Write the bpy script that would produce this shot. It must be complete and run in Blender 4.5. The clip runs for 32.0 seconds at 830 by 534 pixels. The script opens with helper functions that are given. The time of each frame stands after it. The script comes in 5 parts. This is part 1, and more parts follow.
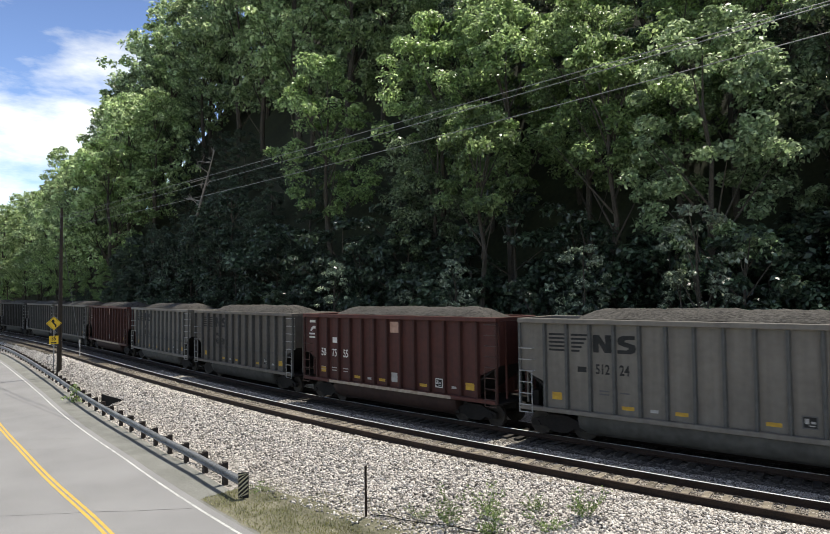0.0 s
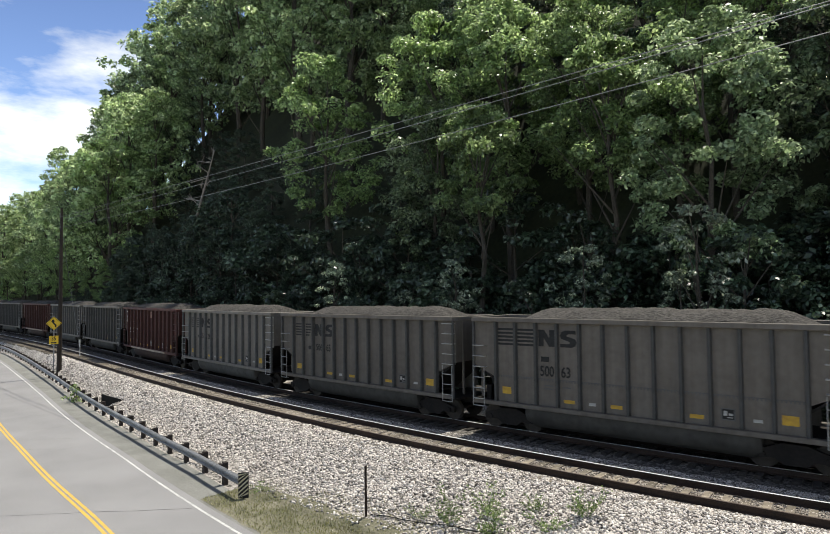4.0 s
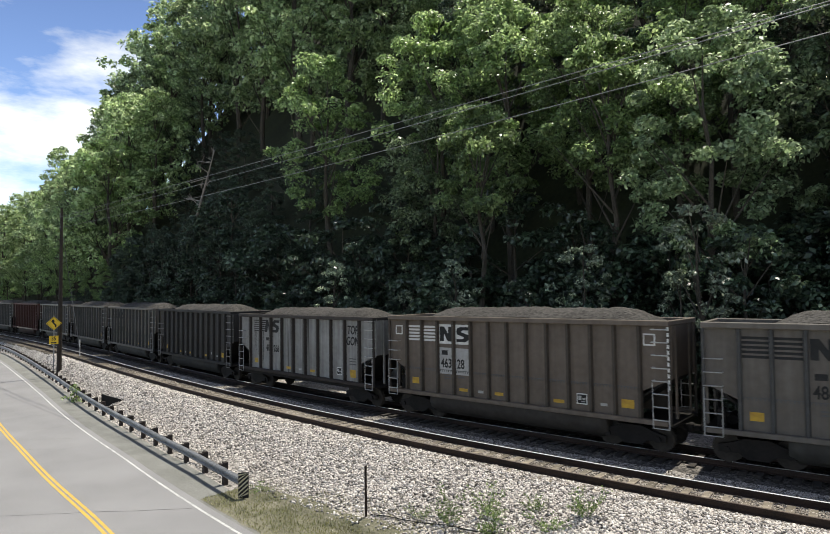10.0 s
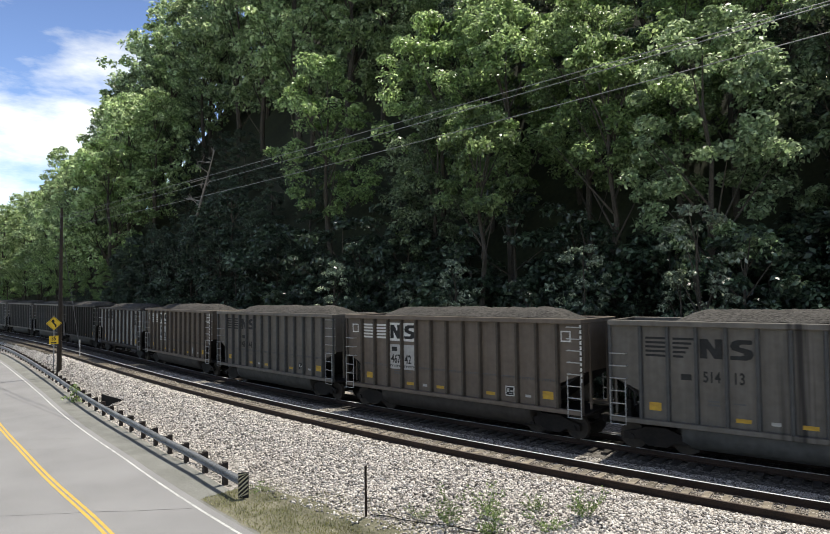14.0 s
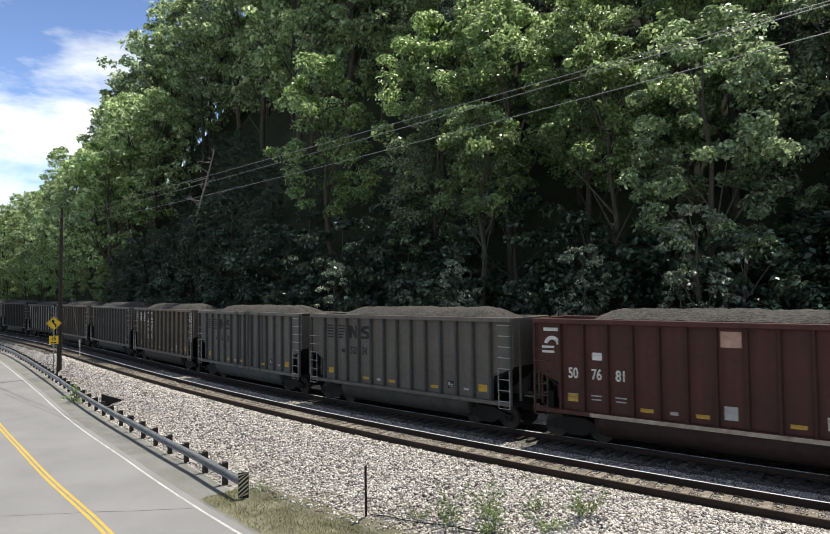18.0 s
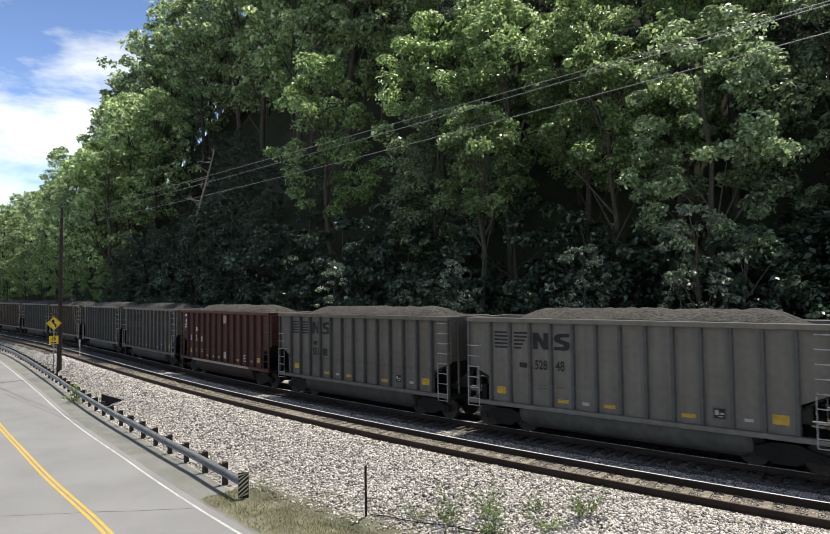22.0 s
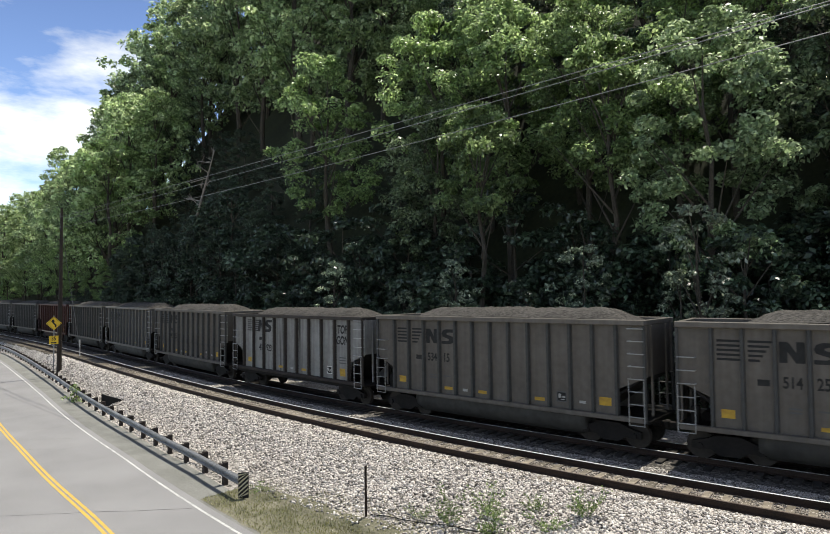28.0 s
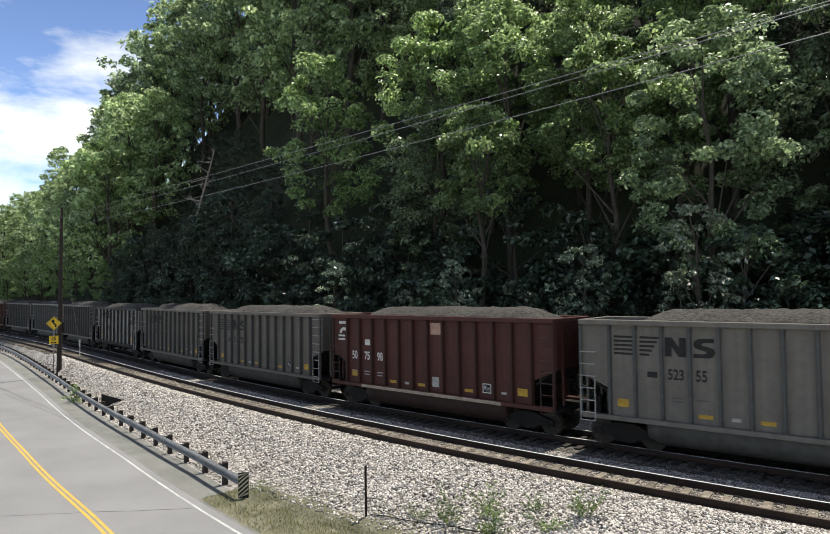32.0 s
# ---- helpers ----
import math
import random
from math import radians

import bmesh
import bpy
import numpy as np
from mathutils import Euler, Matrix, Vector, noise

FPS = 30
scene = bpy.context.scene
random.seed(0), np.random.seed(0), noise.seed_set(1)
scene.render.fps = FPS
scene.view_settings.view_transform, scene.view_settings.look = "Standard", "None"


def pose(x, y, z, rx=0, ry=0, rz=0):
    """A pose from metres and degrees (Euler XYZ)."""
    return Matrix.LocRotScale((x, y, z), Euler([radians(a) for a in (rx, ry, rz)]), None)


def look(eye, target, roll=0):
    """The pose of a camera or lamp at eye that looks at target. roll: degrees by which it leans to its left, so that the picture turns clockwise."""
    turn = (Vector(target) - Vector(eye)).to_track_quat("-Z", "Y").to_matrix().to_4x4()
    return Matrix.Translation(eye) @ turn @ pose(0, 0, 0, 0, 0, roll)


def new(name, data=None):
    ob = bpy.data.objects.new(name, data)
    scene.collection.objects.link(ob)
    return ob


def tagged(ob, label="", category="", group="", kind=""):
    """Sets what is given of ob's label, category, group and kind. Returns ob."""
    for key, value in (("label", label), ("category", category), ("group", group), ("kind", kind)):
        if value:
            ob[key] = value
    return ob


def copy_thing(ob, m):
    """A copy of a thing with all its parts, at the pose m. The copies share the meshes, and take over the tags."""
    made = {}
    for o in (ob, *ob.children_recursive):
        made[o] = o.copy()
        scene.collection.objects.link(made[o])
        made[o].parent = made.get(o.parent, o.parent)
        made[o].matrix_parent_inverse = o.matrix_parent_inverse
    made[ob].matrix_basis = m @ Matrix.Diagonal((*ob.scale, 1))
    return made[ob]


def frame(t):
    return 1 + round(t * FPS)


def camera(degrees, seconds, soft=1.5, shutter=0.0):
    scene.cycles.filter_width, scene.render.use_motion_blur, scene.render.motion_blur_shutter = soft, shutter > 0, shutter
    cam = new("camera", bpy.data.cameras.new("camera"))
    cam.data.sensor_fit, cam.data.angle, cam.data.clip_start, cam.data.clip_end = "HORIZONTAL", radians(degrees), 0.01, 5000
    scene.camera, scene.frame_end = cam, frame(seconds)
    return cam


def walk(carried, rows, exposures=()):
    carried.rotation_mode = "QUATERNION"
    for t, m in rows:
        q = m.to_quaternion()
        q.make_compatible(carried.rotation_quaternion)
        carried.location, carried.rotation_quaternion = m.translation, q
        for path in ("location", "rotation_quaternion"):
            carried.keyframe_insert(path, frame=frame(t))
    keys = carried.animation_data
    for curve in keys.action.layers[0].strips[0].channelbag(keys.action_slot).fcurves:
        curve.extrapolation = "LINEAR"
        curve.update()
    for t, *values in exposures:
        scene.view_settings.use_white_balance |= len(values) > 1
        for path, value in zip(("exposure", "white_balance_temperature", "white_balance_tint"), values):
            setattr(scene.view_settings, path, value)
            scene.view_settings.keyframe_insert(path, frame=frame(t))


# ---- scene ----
HALF_GAUGE = 0.72            # rail centre to track centre
CAR_PITCH = 14.365           # coupled length of one gondola
TRAIN_OFFSET = 5.0           # near rail of the empty track to the centre of the train's track

# camera: fixed, on a mast beside the road
cam = camera(68.57, 32.0, 0.7, 0.2)
EYE = Vector((0.0, 0.0, 5.721))
YAW, PITCH = 0.6215, 0.0445
AIM = EYE + Vector((-math.sin(YAW) * math.cos(PITCH), math.cos(YAW) * math.cos(PITCH), math.sin(PITCH)))
VIEW = look(EYE, AIM, -0.911)
walk(cam, [(0.0, VIEW), (32.0, VIEW)], [(0.0, 0.25, 6740, 6.0), (32.0, 0.25, 6740, 6.0)])

# ---- light ----
SUN_ELEVATION, SUN_AZIMUTH = radians(68.5), radians(5)   # azimuth from +y towards +x
world = bpy.data.worlds.new("sky")
scene.world = world
world.use_nodes = True
wn, wl = world.node_tree.nodes, world.node_tree.links
wn.clear()
w_out = wn.new("ShaderNodeOutputWorld")
w_bg = wn.new("ShaderNodeBackground")
w_sky = wn.new("ShaderNodeTexSky")
w_sky.sky_type, w_sky.sun_disc = "NISHITA", False
w_sky.sun_elevation, w_sky.sun_rotation = SUN_ELEVATION, SUN_AZIMUTH
w_sky.air_density, w_sky.dust_density, w_sky.ozone_density = 1.0, 0.1, 4.0
w_tc = wn.new("ShaderNodeTexCoord")
w_map = wn.new("ShaderNodeMapping")
w_map.inputs["Scale"].default_value = (2.2, 2.2, 7.0)
w_map.inputs["Location"].default_value = (0.35, 0.1, 0.2)
w_noise = wn.new("ShaderNodeTexNoise")
w_noise.inputs["Scale"].default_value, w_noise.inputs["Detail"].default_value, w_noise.inputs["Roughness"].default_value = 1.7, 7.0, 0.58
w_ramp = wn.new("ShaderNodeValToRGB")
w_ramp.color_ramp.elements[0].position, w_ramp.color_ramp.elements[1].position = 0.455, 0.68
w_mix = wn.new("ShaderNodeMix")
w_mix.data_type = "RGBA"
w_mix.inputs["B"].default_value = (13.5, 13.7, 14.0, 1)
wl.new(w_tc.outputs["Generated"], w_map.inputs["Vector"])
wl.new(w_map.outputs["Vector"], w_noise.inputs["Vector"])
wl.new(w_noise.outputs["Fac"], w_ramp.inputs["Fac"])
wl.new(w_ramp.outputs["Color"], w_mix.inputs["Factor"])
w_sat = wn.new("ShaderNodeHueSaturation")
w_sat.inputs["Hue"].default_value, w_sat.inputs["Saturation"].default_value, w_sat.inputs["Value"].default_value = 0.512, 1.05, 1.9
wl.new(w_sky.outputs["Color"], w_sat.inputs["Color"])
wl.new(w_sat.outputs["Color"], w_mix.inputs["A"])
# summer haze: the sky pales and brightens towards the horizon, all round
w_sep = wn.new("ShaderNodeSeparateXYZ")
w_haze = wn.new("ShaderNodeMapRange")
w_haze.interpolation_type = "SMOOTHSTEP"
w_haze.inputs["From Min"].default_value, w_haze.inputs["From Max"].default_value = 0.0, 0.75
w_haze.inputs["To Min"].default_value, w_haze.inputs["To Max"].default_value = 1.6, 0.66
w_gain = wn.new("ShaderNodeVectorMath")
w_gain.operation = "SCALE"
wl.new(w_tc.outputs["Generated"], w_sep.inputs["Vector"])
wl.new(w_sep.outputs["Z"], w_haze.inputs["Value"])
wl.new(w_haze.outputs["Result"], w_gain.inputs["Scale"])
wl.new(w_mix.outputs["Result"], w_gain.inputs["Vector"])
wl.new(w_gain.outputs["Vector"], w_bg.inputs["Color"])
wl.new(w_bg.outputs["Background"], w_out.inputs["Surface"])
w_bg.inputs["Strength"].default_value = 0.063
sun_data = bpy.data.lights.new("sun", "SUN")
sun_data.energy, sun_data.angle, sun_data.color = 4.9, radians(0.53), (1.0, 0.95, 0.87)
sun = new("sun", sun_data)
SUN_DIR = Vector((math.sin(SUN_AZIMUTH) * math.cos(SUN_ELEVATION), math.cos(SUN_AZIMUTH) * math.cos(SUN_ELEVATION), math.sin(SUN_ELEVATION)))
sun.matrix_world = look(SUN_DIR * 100, (0, 0, 0))


# ---- materials ----
def material(name, base, dark=None, rough=0.7, metal=0.0, grain=6.0, stain=0.6, bump=0.15, bump_scale=40.0, streak=0.0, spread=0.0, smear=None, gloss=0.3):
    """A node material: base colour broken by grain and larger stains, vertical streaks, fine bump and a shade per object."""
    m = bpy.data.materials.new(name)
    m.use_nodes = True
    n, l = m.node_tree.nodes, m.node_tree.links
    n.clear()
    out = n.new("ShaderNodeOutputMaterial")
    bsdf = n.new("ShaderNodeBsdfPrincipled")
    bsdf.inputs["Roughness"].default_value = rough
    bsdf.inputs["Metallic"].default_value = metal
    bsdf.inputs["Specular IOR Level"].default_value = gloss
    tc = n.new("ShaderNodeTexCoord")
    dark = dark or [c * 0.62 for c in base]
    fine = n.new("ShaderNodeTexNoise")
    fine.inputs["Scale"].default_value, fine.inputs["Detail"].default_value = grain, 5.0
    l.new(tc.outputs["Object"], fine.inputs["Vector"])
    broad = n.new("ShaderNodeTexNoise")
    broad.inputs["Scale"].default_value, broad.inputs["Detail"].default_value = stain, 4.0
    l.new(tc.outputs["Object"], broad.inputs["Vector"])
    add = n.new("ShaderNodeMath")
    add.operation = "MULTIPLY_ADD"
    l.new(fine.outputs["Fac"], add.inputs[0])
    add.inputs[1].default_value = 0.5
    half = n.new("ShaderNodeMath")
    half.operation = "MULTIPLY"
    l.new(broad.outputs["Fac"], half.inputs[0])
    half.inputs[1].default_value = 0.5
    l.new(half.outputs[0], add.inputs[2])
    fac = add.outputs[0]
    if streak:
        mp = n.new("ShaderNodeMapping")
        mp.inputs["Scale"].default_value = (5.0, 5.0, 0.22)
        l.new(tc.outputs["Object"], mp.inputs["Vector"])
        st = n.new("ShaderNodeTexNoise")
        st.inputs["Scale"].default_value, st.inputs["Detail"].default_value = 1.0, 4.0
        l.new(mp.outputs["Vector"], st.inputs["Vector"])
        mx = n.new("ShaderNodeMix")
        mx.inputs["Factor"].default_value = streak
        l.new(fac, mx.inputs["A"])
        l.new(st.outputs["Fac"], mx.inputs["B"])
        fac = mx.outputs["Result"]
    ramp = n.new("ShaderNodeValToRGB")
    ramp.color_ramp.elements[0].position, ramp.color_ramp.elements[1].position = 0.36, 0.62
    ramp.color_ramp.elements[0].color, ramp.color_ramp.elements[1].color = (*dark, 1), (*base, 1)
    l.new(fac, ramp.inputs["Fac"])
    colour = ramp.outputs["Color"]
    if smear:
        lo, hi, tone = smear
        sep = n.new("ShaderNodeSeparateXYZ")
        l.new(tc.outputs["Object"], sep.inputs["Vector"])
        near_ = n.new("ShaderNodeMapRange")
        near_.interpolation_type = "SMOOTHSTEP"
        near_.inputs["From Min"].default_value, near_.inputs["From Max"].default_value = lo - 0.6, lo + 0.4
        far_ = n.new("ShaderNodeMapRange")
        far_.interpolation_type = "SMOOTHSTEP"
        far_.inputs["From Min"].default_value, far_.inputs["From Max"].default_value = hi + 0.6, hi - 0.4
        for mr_ in (near_, far_):
            l.new(sep.outputs["X"], mr_.inputs["Value"])
        runs = n.new("ShaderNodeMapping")
        runs.inputs["Scale"].default_value = (4.0, 1.0, 0.10)
        l.new(tc.outputs["Object"], runs.inputs["Vector"])
        rn = n.new("ShaderNodeTexNoise")
        rn.inputs["Scale"].default_value, rn.inputs["Detail"].default_value = 1.0, 5.0
        l.new(runs.outputs["Vector"], rn.inputs["Vector"])
        rr = n.new("ShaderNodeMapRange")
        rr.inputs["From Min"].default_value, rr.inputs["From Max"].default_value = 0.45, 0.62
        l.new(rn.outputs["Fac"], rr.inputs["Value"])
        m1, m2 = n.new("ShaderNodeMath"), n.new("ShaderNodeMath")
        m1.operation = m2.operation = "MULTIPLY"
        l.new(near_.outputs["Result"], m1.inputs[0])
        l.new(far_.outputs["Result"], m1.inputs[1])
        l.new(m1.outputs[0], m2.inputs[0])
        l.new(rr.outputs["Result"], m2.inputs[1])
        soil = n.new("ShaderNodeMix")
        soil.data_type = "RGBA"
        soil.inputs["B"].default_value = (*tone, 1)
        l.new(m2.outputs[0], soil.inputs["Factor"])
        l.new(colour, soil.inputs["A"])
        colour = soil.outputs["Result"]
    if spread:
        info = n.new("ShaderNodeObjectInfo")
        hsv = n.new("ShaderNodeHueSaturation")
        mr = n.new("ShaderNodeMapRange")
        mr.inputs["To Min"].default_value, mr.inputs["To Max"].default_value = 1 - spread, 1 + spread
        l.new(info.outputs["Random"], mr.inputs["Value"])
        l.new(mr.outputs["Result"], hsv.inputs["Value"])
        l.new(colour, hsv.inputs["Color"])
        colour = hsv.outputs["Color"]
    l.new(colour, bsdf.inputs["Base Color"])
    if bump:
        bn = n.new("ShaderNodeTexNoise")
        bn.inputs["Scale"].default_value, bn.inputs["Detail"].default_value = bump_scale, 3.0
        l.new(tc.outputs["Object"], bn.inputs["Vector"])
        bp = n.new("ShaderNodeBump")
        bp.inputs["Strength"].default_value, bp.inputs["Distance"].default_value = bump, 0.02
        l.new(bn.outputs["Fac"], bp.inputs["Height"])
        l.new(bp.outputs["Normal"], bsdf.inputs["Normal"])
    l.new(bsdf.outputs["BSDF"], out.inputs["Surface"])
    return m


def leaf_material(name, base, young, glow):
    """Leaves: colour differs leaf by leaf and clump by clump; some light passes through."""
    m = bpy.data.materials.new(name)
    m.use_nodes = True
    n, l = m.node_tree.nodes, m.node_tree.links
    n.clear()
    out = n.new("ShaderNodeOutputMaterial")
    geo = n.new("ShaderNodeNewGeometry")
    ramp = n.new("ShaderNodeValToRGB")
    ramp.color_ramp.elements[0].color, ramp.color_ramp.elements[1].color = (*[c * 0.4 for c in base], 1), (*young, 1)
    mid = ramp.color_ramp.elements.new(0.55)
    mid.color = (*base, 1)
    l.new(geo.outputs["Random Per Island"], ramp.inputs["Fac"])
    info = n.new("ShaderNodeObjectInfo")
    mr = n.new("ShaderNodeMapRange")
    mr.inputs["To Min"].default_value, mr.inputs["To Max"].default_value = 0.75, 1.25
    l.new(info.outputs["Random"], mr.inputs["Value"])
    hsv = n.new("ShaderNodeHueSaturation")
    l.new(mr.outputs["Result"], hsv.inputs["Value"])
    l.new(ramp.outputs["Color"], hsv.inputs["Color"])
    bsdf = n.new("ShaderNodeBsdfPrincipled")
    bsdf.inputs["Roughness"].default_value = 0.36
    bsdf.inputs["Specular IOR Level"].default_value = 0.7
    l.new(hsv.outputs["Color"], bsdf.inputs["Base Color"])
    tr = n.new("ShaderNodeBsdfTranslucent")
    warm = n.new("ShaderNodeHueSaturation")
    warm.inputs["Hue"].default_value, warm.inputs["Saturation"].default_value, warm.inputs["Value"].default_value = 0.49, 1.0, 1.8
    l.new(hsv.outputs["Color"], warm.inputs["Color"])
    l.new(warm.outputs["Color"], tr.inputs["Color"])
    mix = n.new("ShaderNodeMixShader")
    mix.inputs["Fac"].default_value = glow
    l.new(bsdf.outputs["BSDF"], mix.inputs[1])
    l.new(tr.outputs["BSDF"], mix.inputs[2])
    l.new(mix.outputs["Shader"], out.inputs["Surface"])
    return m


def stony_material(name, light, mid, dark, size, bump=0.9):
    """Loose crushed stone: each cell its own shade, with dark joints."""
    m = bpy.data.materials.new(name)
    m.use_nodes = True
    n, l = m.node_tree.nodes, m.node_tree.links
    n.clear()
    out = n.new("ShaderNodeOutputMaterial")
    bsdf = n.new("ShaderNodeBsdfPrincipled")
    bsdf.inputs["Roughness"].default_value = 0.9
    bsdf.inputs["Specular IOR Level"].default_value = 0.2
    tc = n.new("ShaderNodeTexCoord")
    v = n.new("ShaderNodeTexVoronoi")
    v.inputs["Scale"].default_value = 1.0 / size
    l.new(tc.outputs["Object"], v.inputs["Vector"])
    bw = n.new("ShaderNodeSeparateColor")
    l.new(v.outputs["Color"], bw.inputs["Color"])
    ramp = n.new("ShaderNodeValToRGB")
    ramp.color_ramp.elements[0].color, ramp.color_ramp.elements[1].color = (*dark, 1), (*light, 1)
    e = ramp.color_ramp.elements.new(0.45)
    e.color = (*mid, 1)
    l.new(bw.outputs["Red"], ramp.inputs["Fac"])
    br = n.new("ShaderNodeTexNoise")
    br.inputs["Scale"].default_value, br.inputs["Detail"].default_value = 0.5, 5.0
    l.new(tc.outputs["Object"], br.inputs["Vector"])
    hs = n.new("ShaderNodeHueSaturation")
    mr = n.new("ShaderNodeMapRange")
    mr.inputs["From Min"].default_value, mr.inputs["From Max"].default_value = 0.3, 0.7
    mr.inputs["To Min"].default_value, mr.inputs["To Max"].default_value = 0.7, 1.15
    l.new(br.outputs["Fac"], mr.inputs["Value"])
    l.new(mr.outputs["Result"], hs.inputs["Value"])
    l.new(ramp.outputs["Color"], hs.inputs["Color"])
    l.new(hs.outputs["Color"], bsdf.inputs["Base Color"])
    bp = n.new("ShaderNodeBump")
    bp.invert = True
    bp.inputs["Strength"].default_value, bp.inputs["Distance"].default_value = bump, size * 0.7
    l.new(v.outputs["Distance"], bp.inputs["Height"])
    l.new(bp.outputs["Normal"], bsdf.inputs["Normal"])
    l.new(bsdf.outputs["BSDF"], out.inputs["Surface"])
    return m


M_BALLAST = stony_material("ballast", (0.558, 0.517, 0.476), (0.344, 0.316, 0.291), (0.098, 0.090, 0.082), 0.075)
# Bed under the train: some coal, mostly the cars' shade put into the colour.
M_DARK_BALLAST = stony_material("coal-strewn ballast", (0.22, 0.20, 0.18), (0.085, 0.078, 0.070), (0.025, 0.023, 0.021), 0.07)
M_TRACK_BED = stony_material("dusty track ballast", (0.47, 0.42, 0.365), (0.29, 0.255, 0.22), (0.09, 0.08, 0.07), 0.07)
M_SOIL = material("forest soil", (0.035, 0.040, 0.020), (0.015, 0.018, 0.010), 0.95, grain=3.0, stain=0.3, bump=0.6, bump_scale=6)
M_ASPHALT = material("worn asphalt", (0.267, 0.262, 0.267), (0.201, 0.197, 0.201), 0.85, grain=22.0, stain=0.35, bump=0.25, bump_scale=70)
M_SHOULDER = material("gritty shoulder", (0.230, 0.228, 0.215), (0.148, 0.148, 0.135), 0.95, grain=16.0, stain=0.9, bump=0.5, bump_scale=40)
M_VERGE = material("olive dirt", (0.221, 0.205, 0.152), (0.082, 0.082, 0.049), 0.95, grain=14.0, stain=1.4, bump=0.7, bump_scale=45)
M_YELLOW_LINE = material("yellow road paint", (0.640, 0.410, 0.074), (0.492, 0.328, 0.090), 0.7, grain=14, stain=2, bump=0.1)
M_WHITE_LINE = material("white road paint", (0.640, 0.640, 0.623), (0.295, 0.295, 0.295), 0.7, grain=14, stain=2, bump=0.1)
M_CRACK = material("crack sealant", (0.09, 0.09, 0.09), None, 0.6)
M_GALV = material("galvanised steel", (0.30, 0.30, 0.295), (0.13, 0.13, 0.128), 0.5, 0.35, grain=10, stain=1.2, bump=0.1)
M_POST = material("creosoted post", (0.07, 0.055, 0.045), (0.025, 0.02, 0.018), 0.9, grain=18, stain=2, bump=0.4)
M_RAIL = material("rusty rail", (0.045, 0.028, 0.020), (0.018, 0.012, 0.009), 0.8, 0.2, grain=20, stain=1.0, bump=0.3)
# Polished heads: the sun's glint is put into this near-white colour.
M_RAIL_GLINT = material("polished rail head", (0.82, 0.81, 0.80), (0.65, 0.64, 0.62), 0.35, 0.35, grain=25, stain=0.7, bump=0.05)
M_RAIL_DULL = material("dull rail head", (0.16, 0.13, 0.11), (0.07, 0.05, 0.04), 0.5, 0.5, grain=25, stain=0.7, bump=0.1)
M_TIE = material("weathered tie", (0.255, 0.218, 0.170), (0.115, 0.098, 0.076), 0.92, grain=9, stain=1.5, bump=0.5, bump_scale=25, spread=0.35)
# Ties below the cars: coal dust and the train's shade in one dark colour.
M_TIE_UNDER_TRAIN = material("coal-blackened tie", (0.060, 0.052, 0.045), (0.025, 0.022, 0.019), 0.92, grain=9, stain=1.5, bump=0.5, bump_scale=25, spread=0.35)
M_POLE = material("utility pole wood", (0.045, 0.035, 0.028), (0.018, 0.015, 0.012), 0.9, grain=8, stain=0.8, bump=0.4, streak=0.5)
M_WIRE = material("weathered wire", (0.26, 0.265, 0.27), (0.17, 0.17, 0.18), 0.6, 0.2, bump=0)
M_BLACK = material("black paint", (0.012, 0.012, 0.012), (0.006, 0.006, 0.006), 0.6)
M_SIGN = material("yellow sign sheeting", (0.722, 0.476, 0.025), (0.629, 0.399, 0.025), 0.4, bump=0.0, stain=3)
M_WHITE = material("white paint", (0.663, 0.654, 0.629), (0.468, 0.459, 0.425), 0.6, grain=10, stain=2.0)
M_BAR = material("faded lettering", (0.383, 0.374, 0.357), (0.255, 0.246, 0.238), 0.7)
M_BARK = material("bark", (0.095, 0.08, 0.062), (0.04, 0.034, 0.028), 0.95, grain=10, stain=1.0, bump=0.8, bump_scale=14)
M_DEAD = material("dead grey wood", (0.34, 0.31, 0.28), (0.18, 0.16, 0.14), 0.9, grain=12, stain=2)
M_LEAF = leaf_material("maple leaves", (0.175, 0.250, 0.125), (0.44, 0.52, 0.33), 0.48)
# Next two are brightened leaves: sun on the crowns is put into the colour.
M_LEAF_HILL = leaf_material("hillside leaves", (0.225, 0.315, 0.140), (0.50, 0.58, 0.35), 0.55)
M_LEAF_SUNLIT = leaf_material("young leaves", (0.195, 0.290, 0.115), (0.42, 0.53, 0.26), 0.54)
# Understory leaves: the shade below the crowns is put into this dark colour.
M_LEAF_SHADED = leaf_material("shade leaves", (0.034, 0.062, 0.034), (0.12, 0.17, 0.105), 0.22)
# Sapling leaves paled so that sun flecks through the gaps lie in the colour.
M_LEAF_FLECKED = leaf_material("pale leaves", (0.24, 0.30, 0.20), (0.60, 0.65, 0.50), 0.4)
M_GRASS = leaf_material("dry grass", (0.20, 0.205, 0.075), (0.36, 0.35, 0.17), 0.25)
M_WEED = leaf_material("weeds", (0.13, 0.20, 0.06), (0.26, 0.32, 0.13), 0.35)
M_COAL = stony_material("coal", (0.094, 0.087, 0.081), (0.061, 0.056, 0.052), (0.029, 0.027, 0.025), 0.06, 0.7)
M_TRUCK = material("truck steel", (0.022, 0.018, 0.016), (0.010, 0.009, 0.008), 0.85, 0.2, grain=9, stain=1.5)
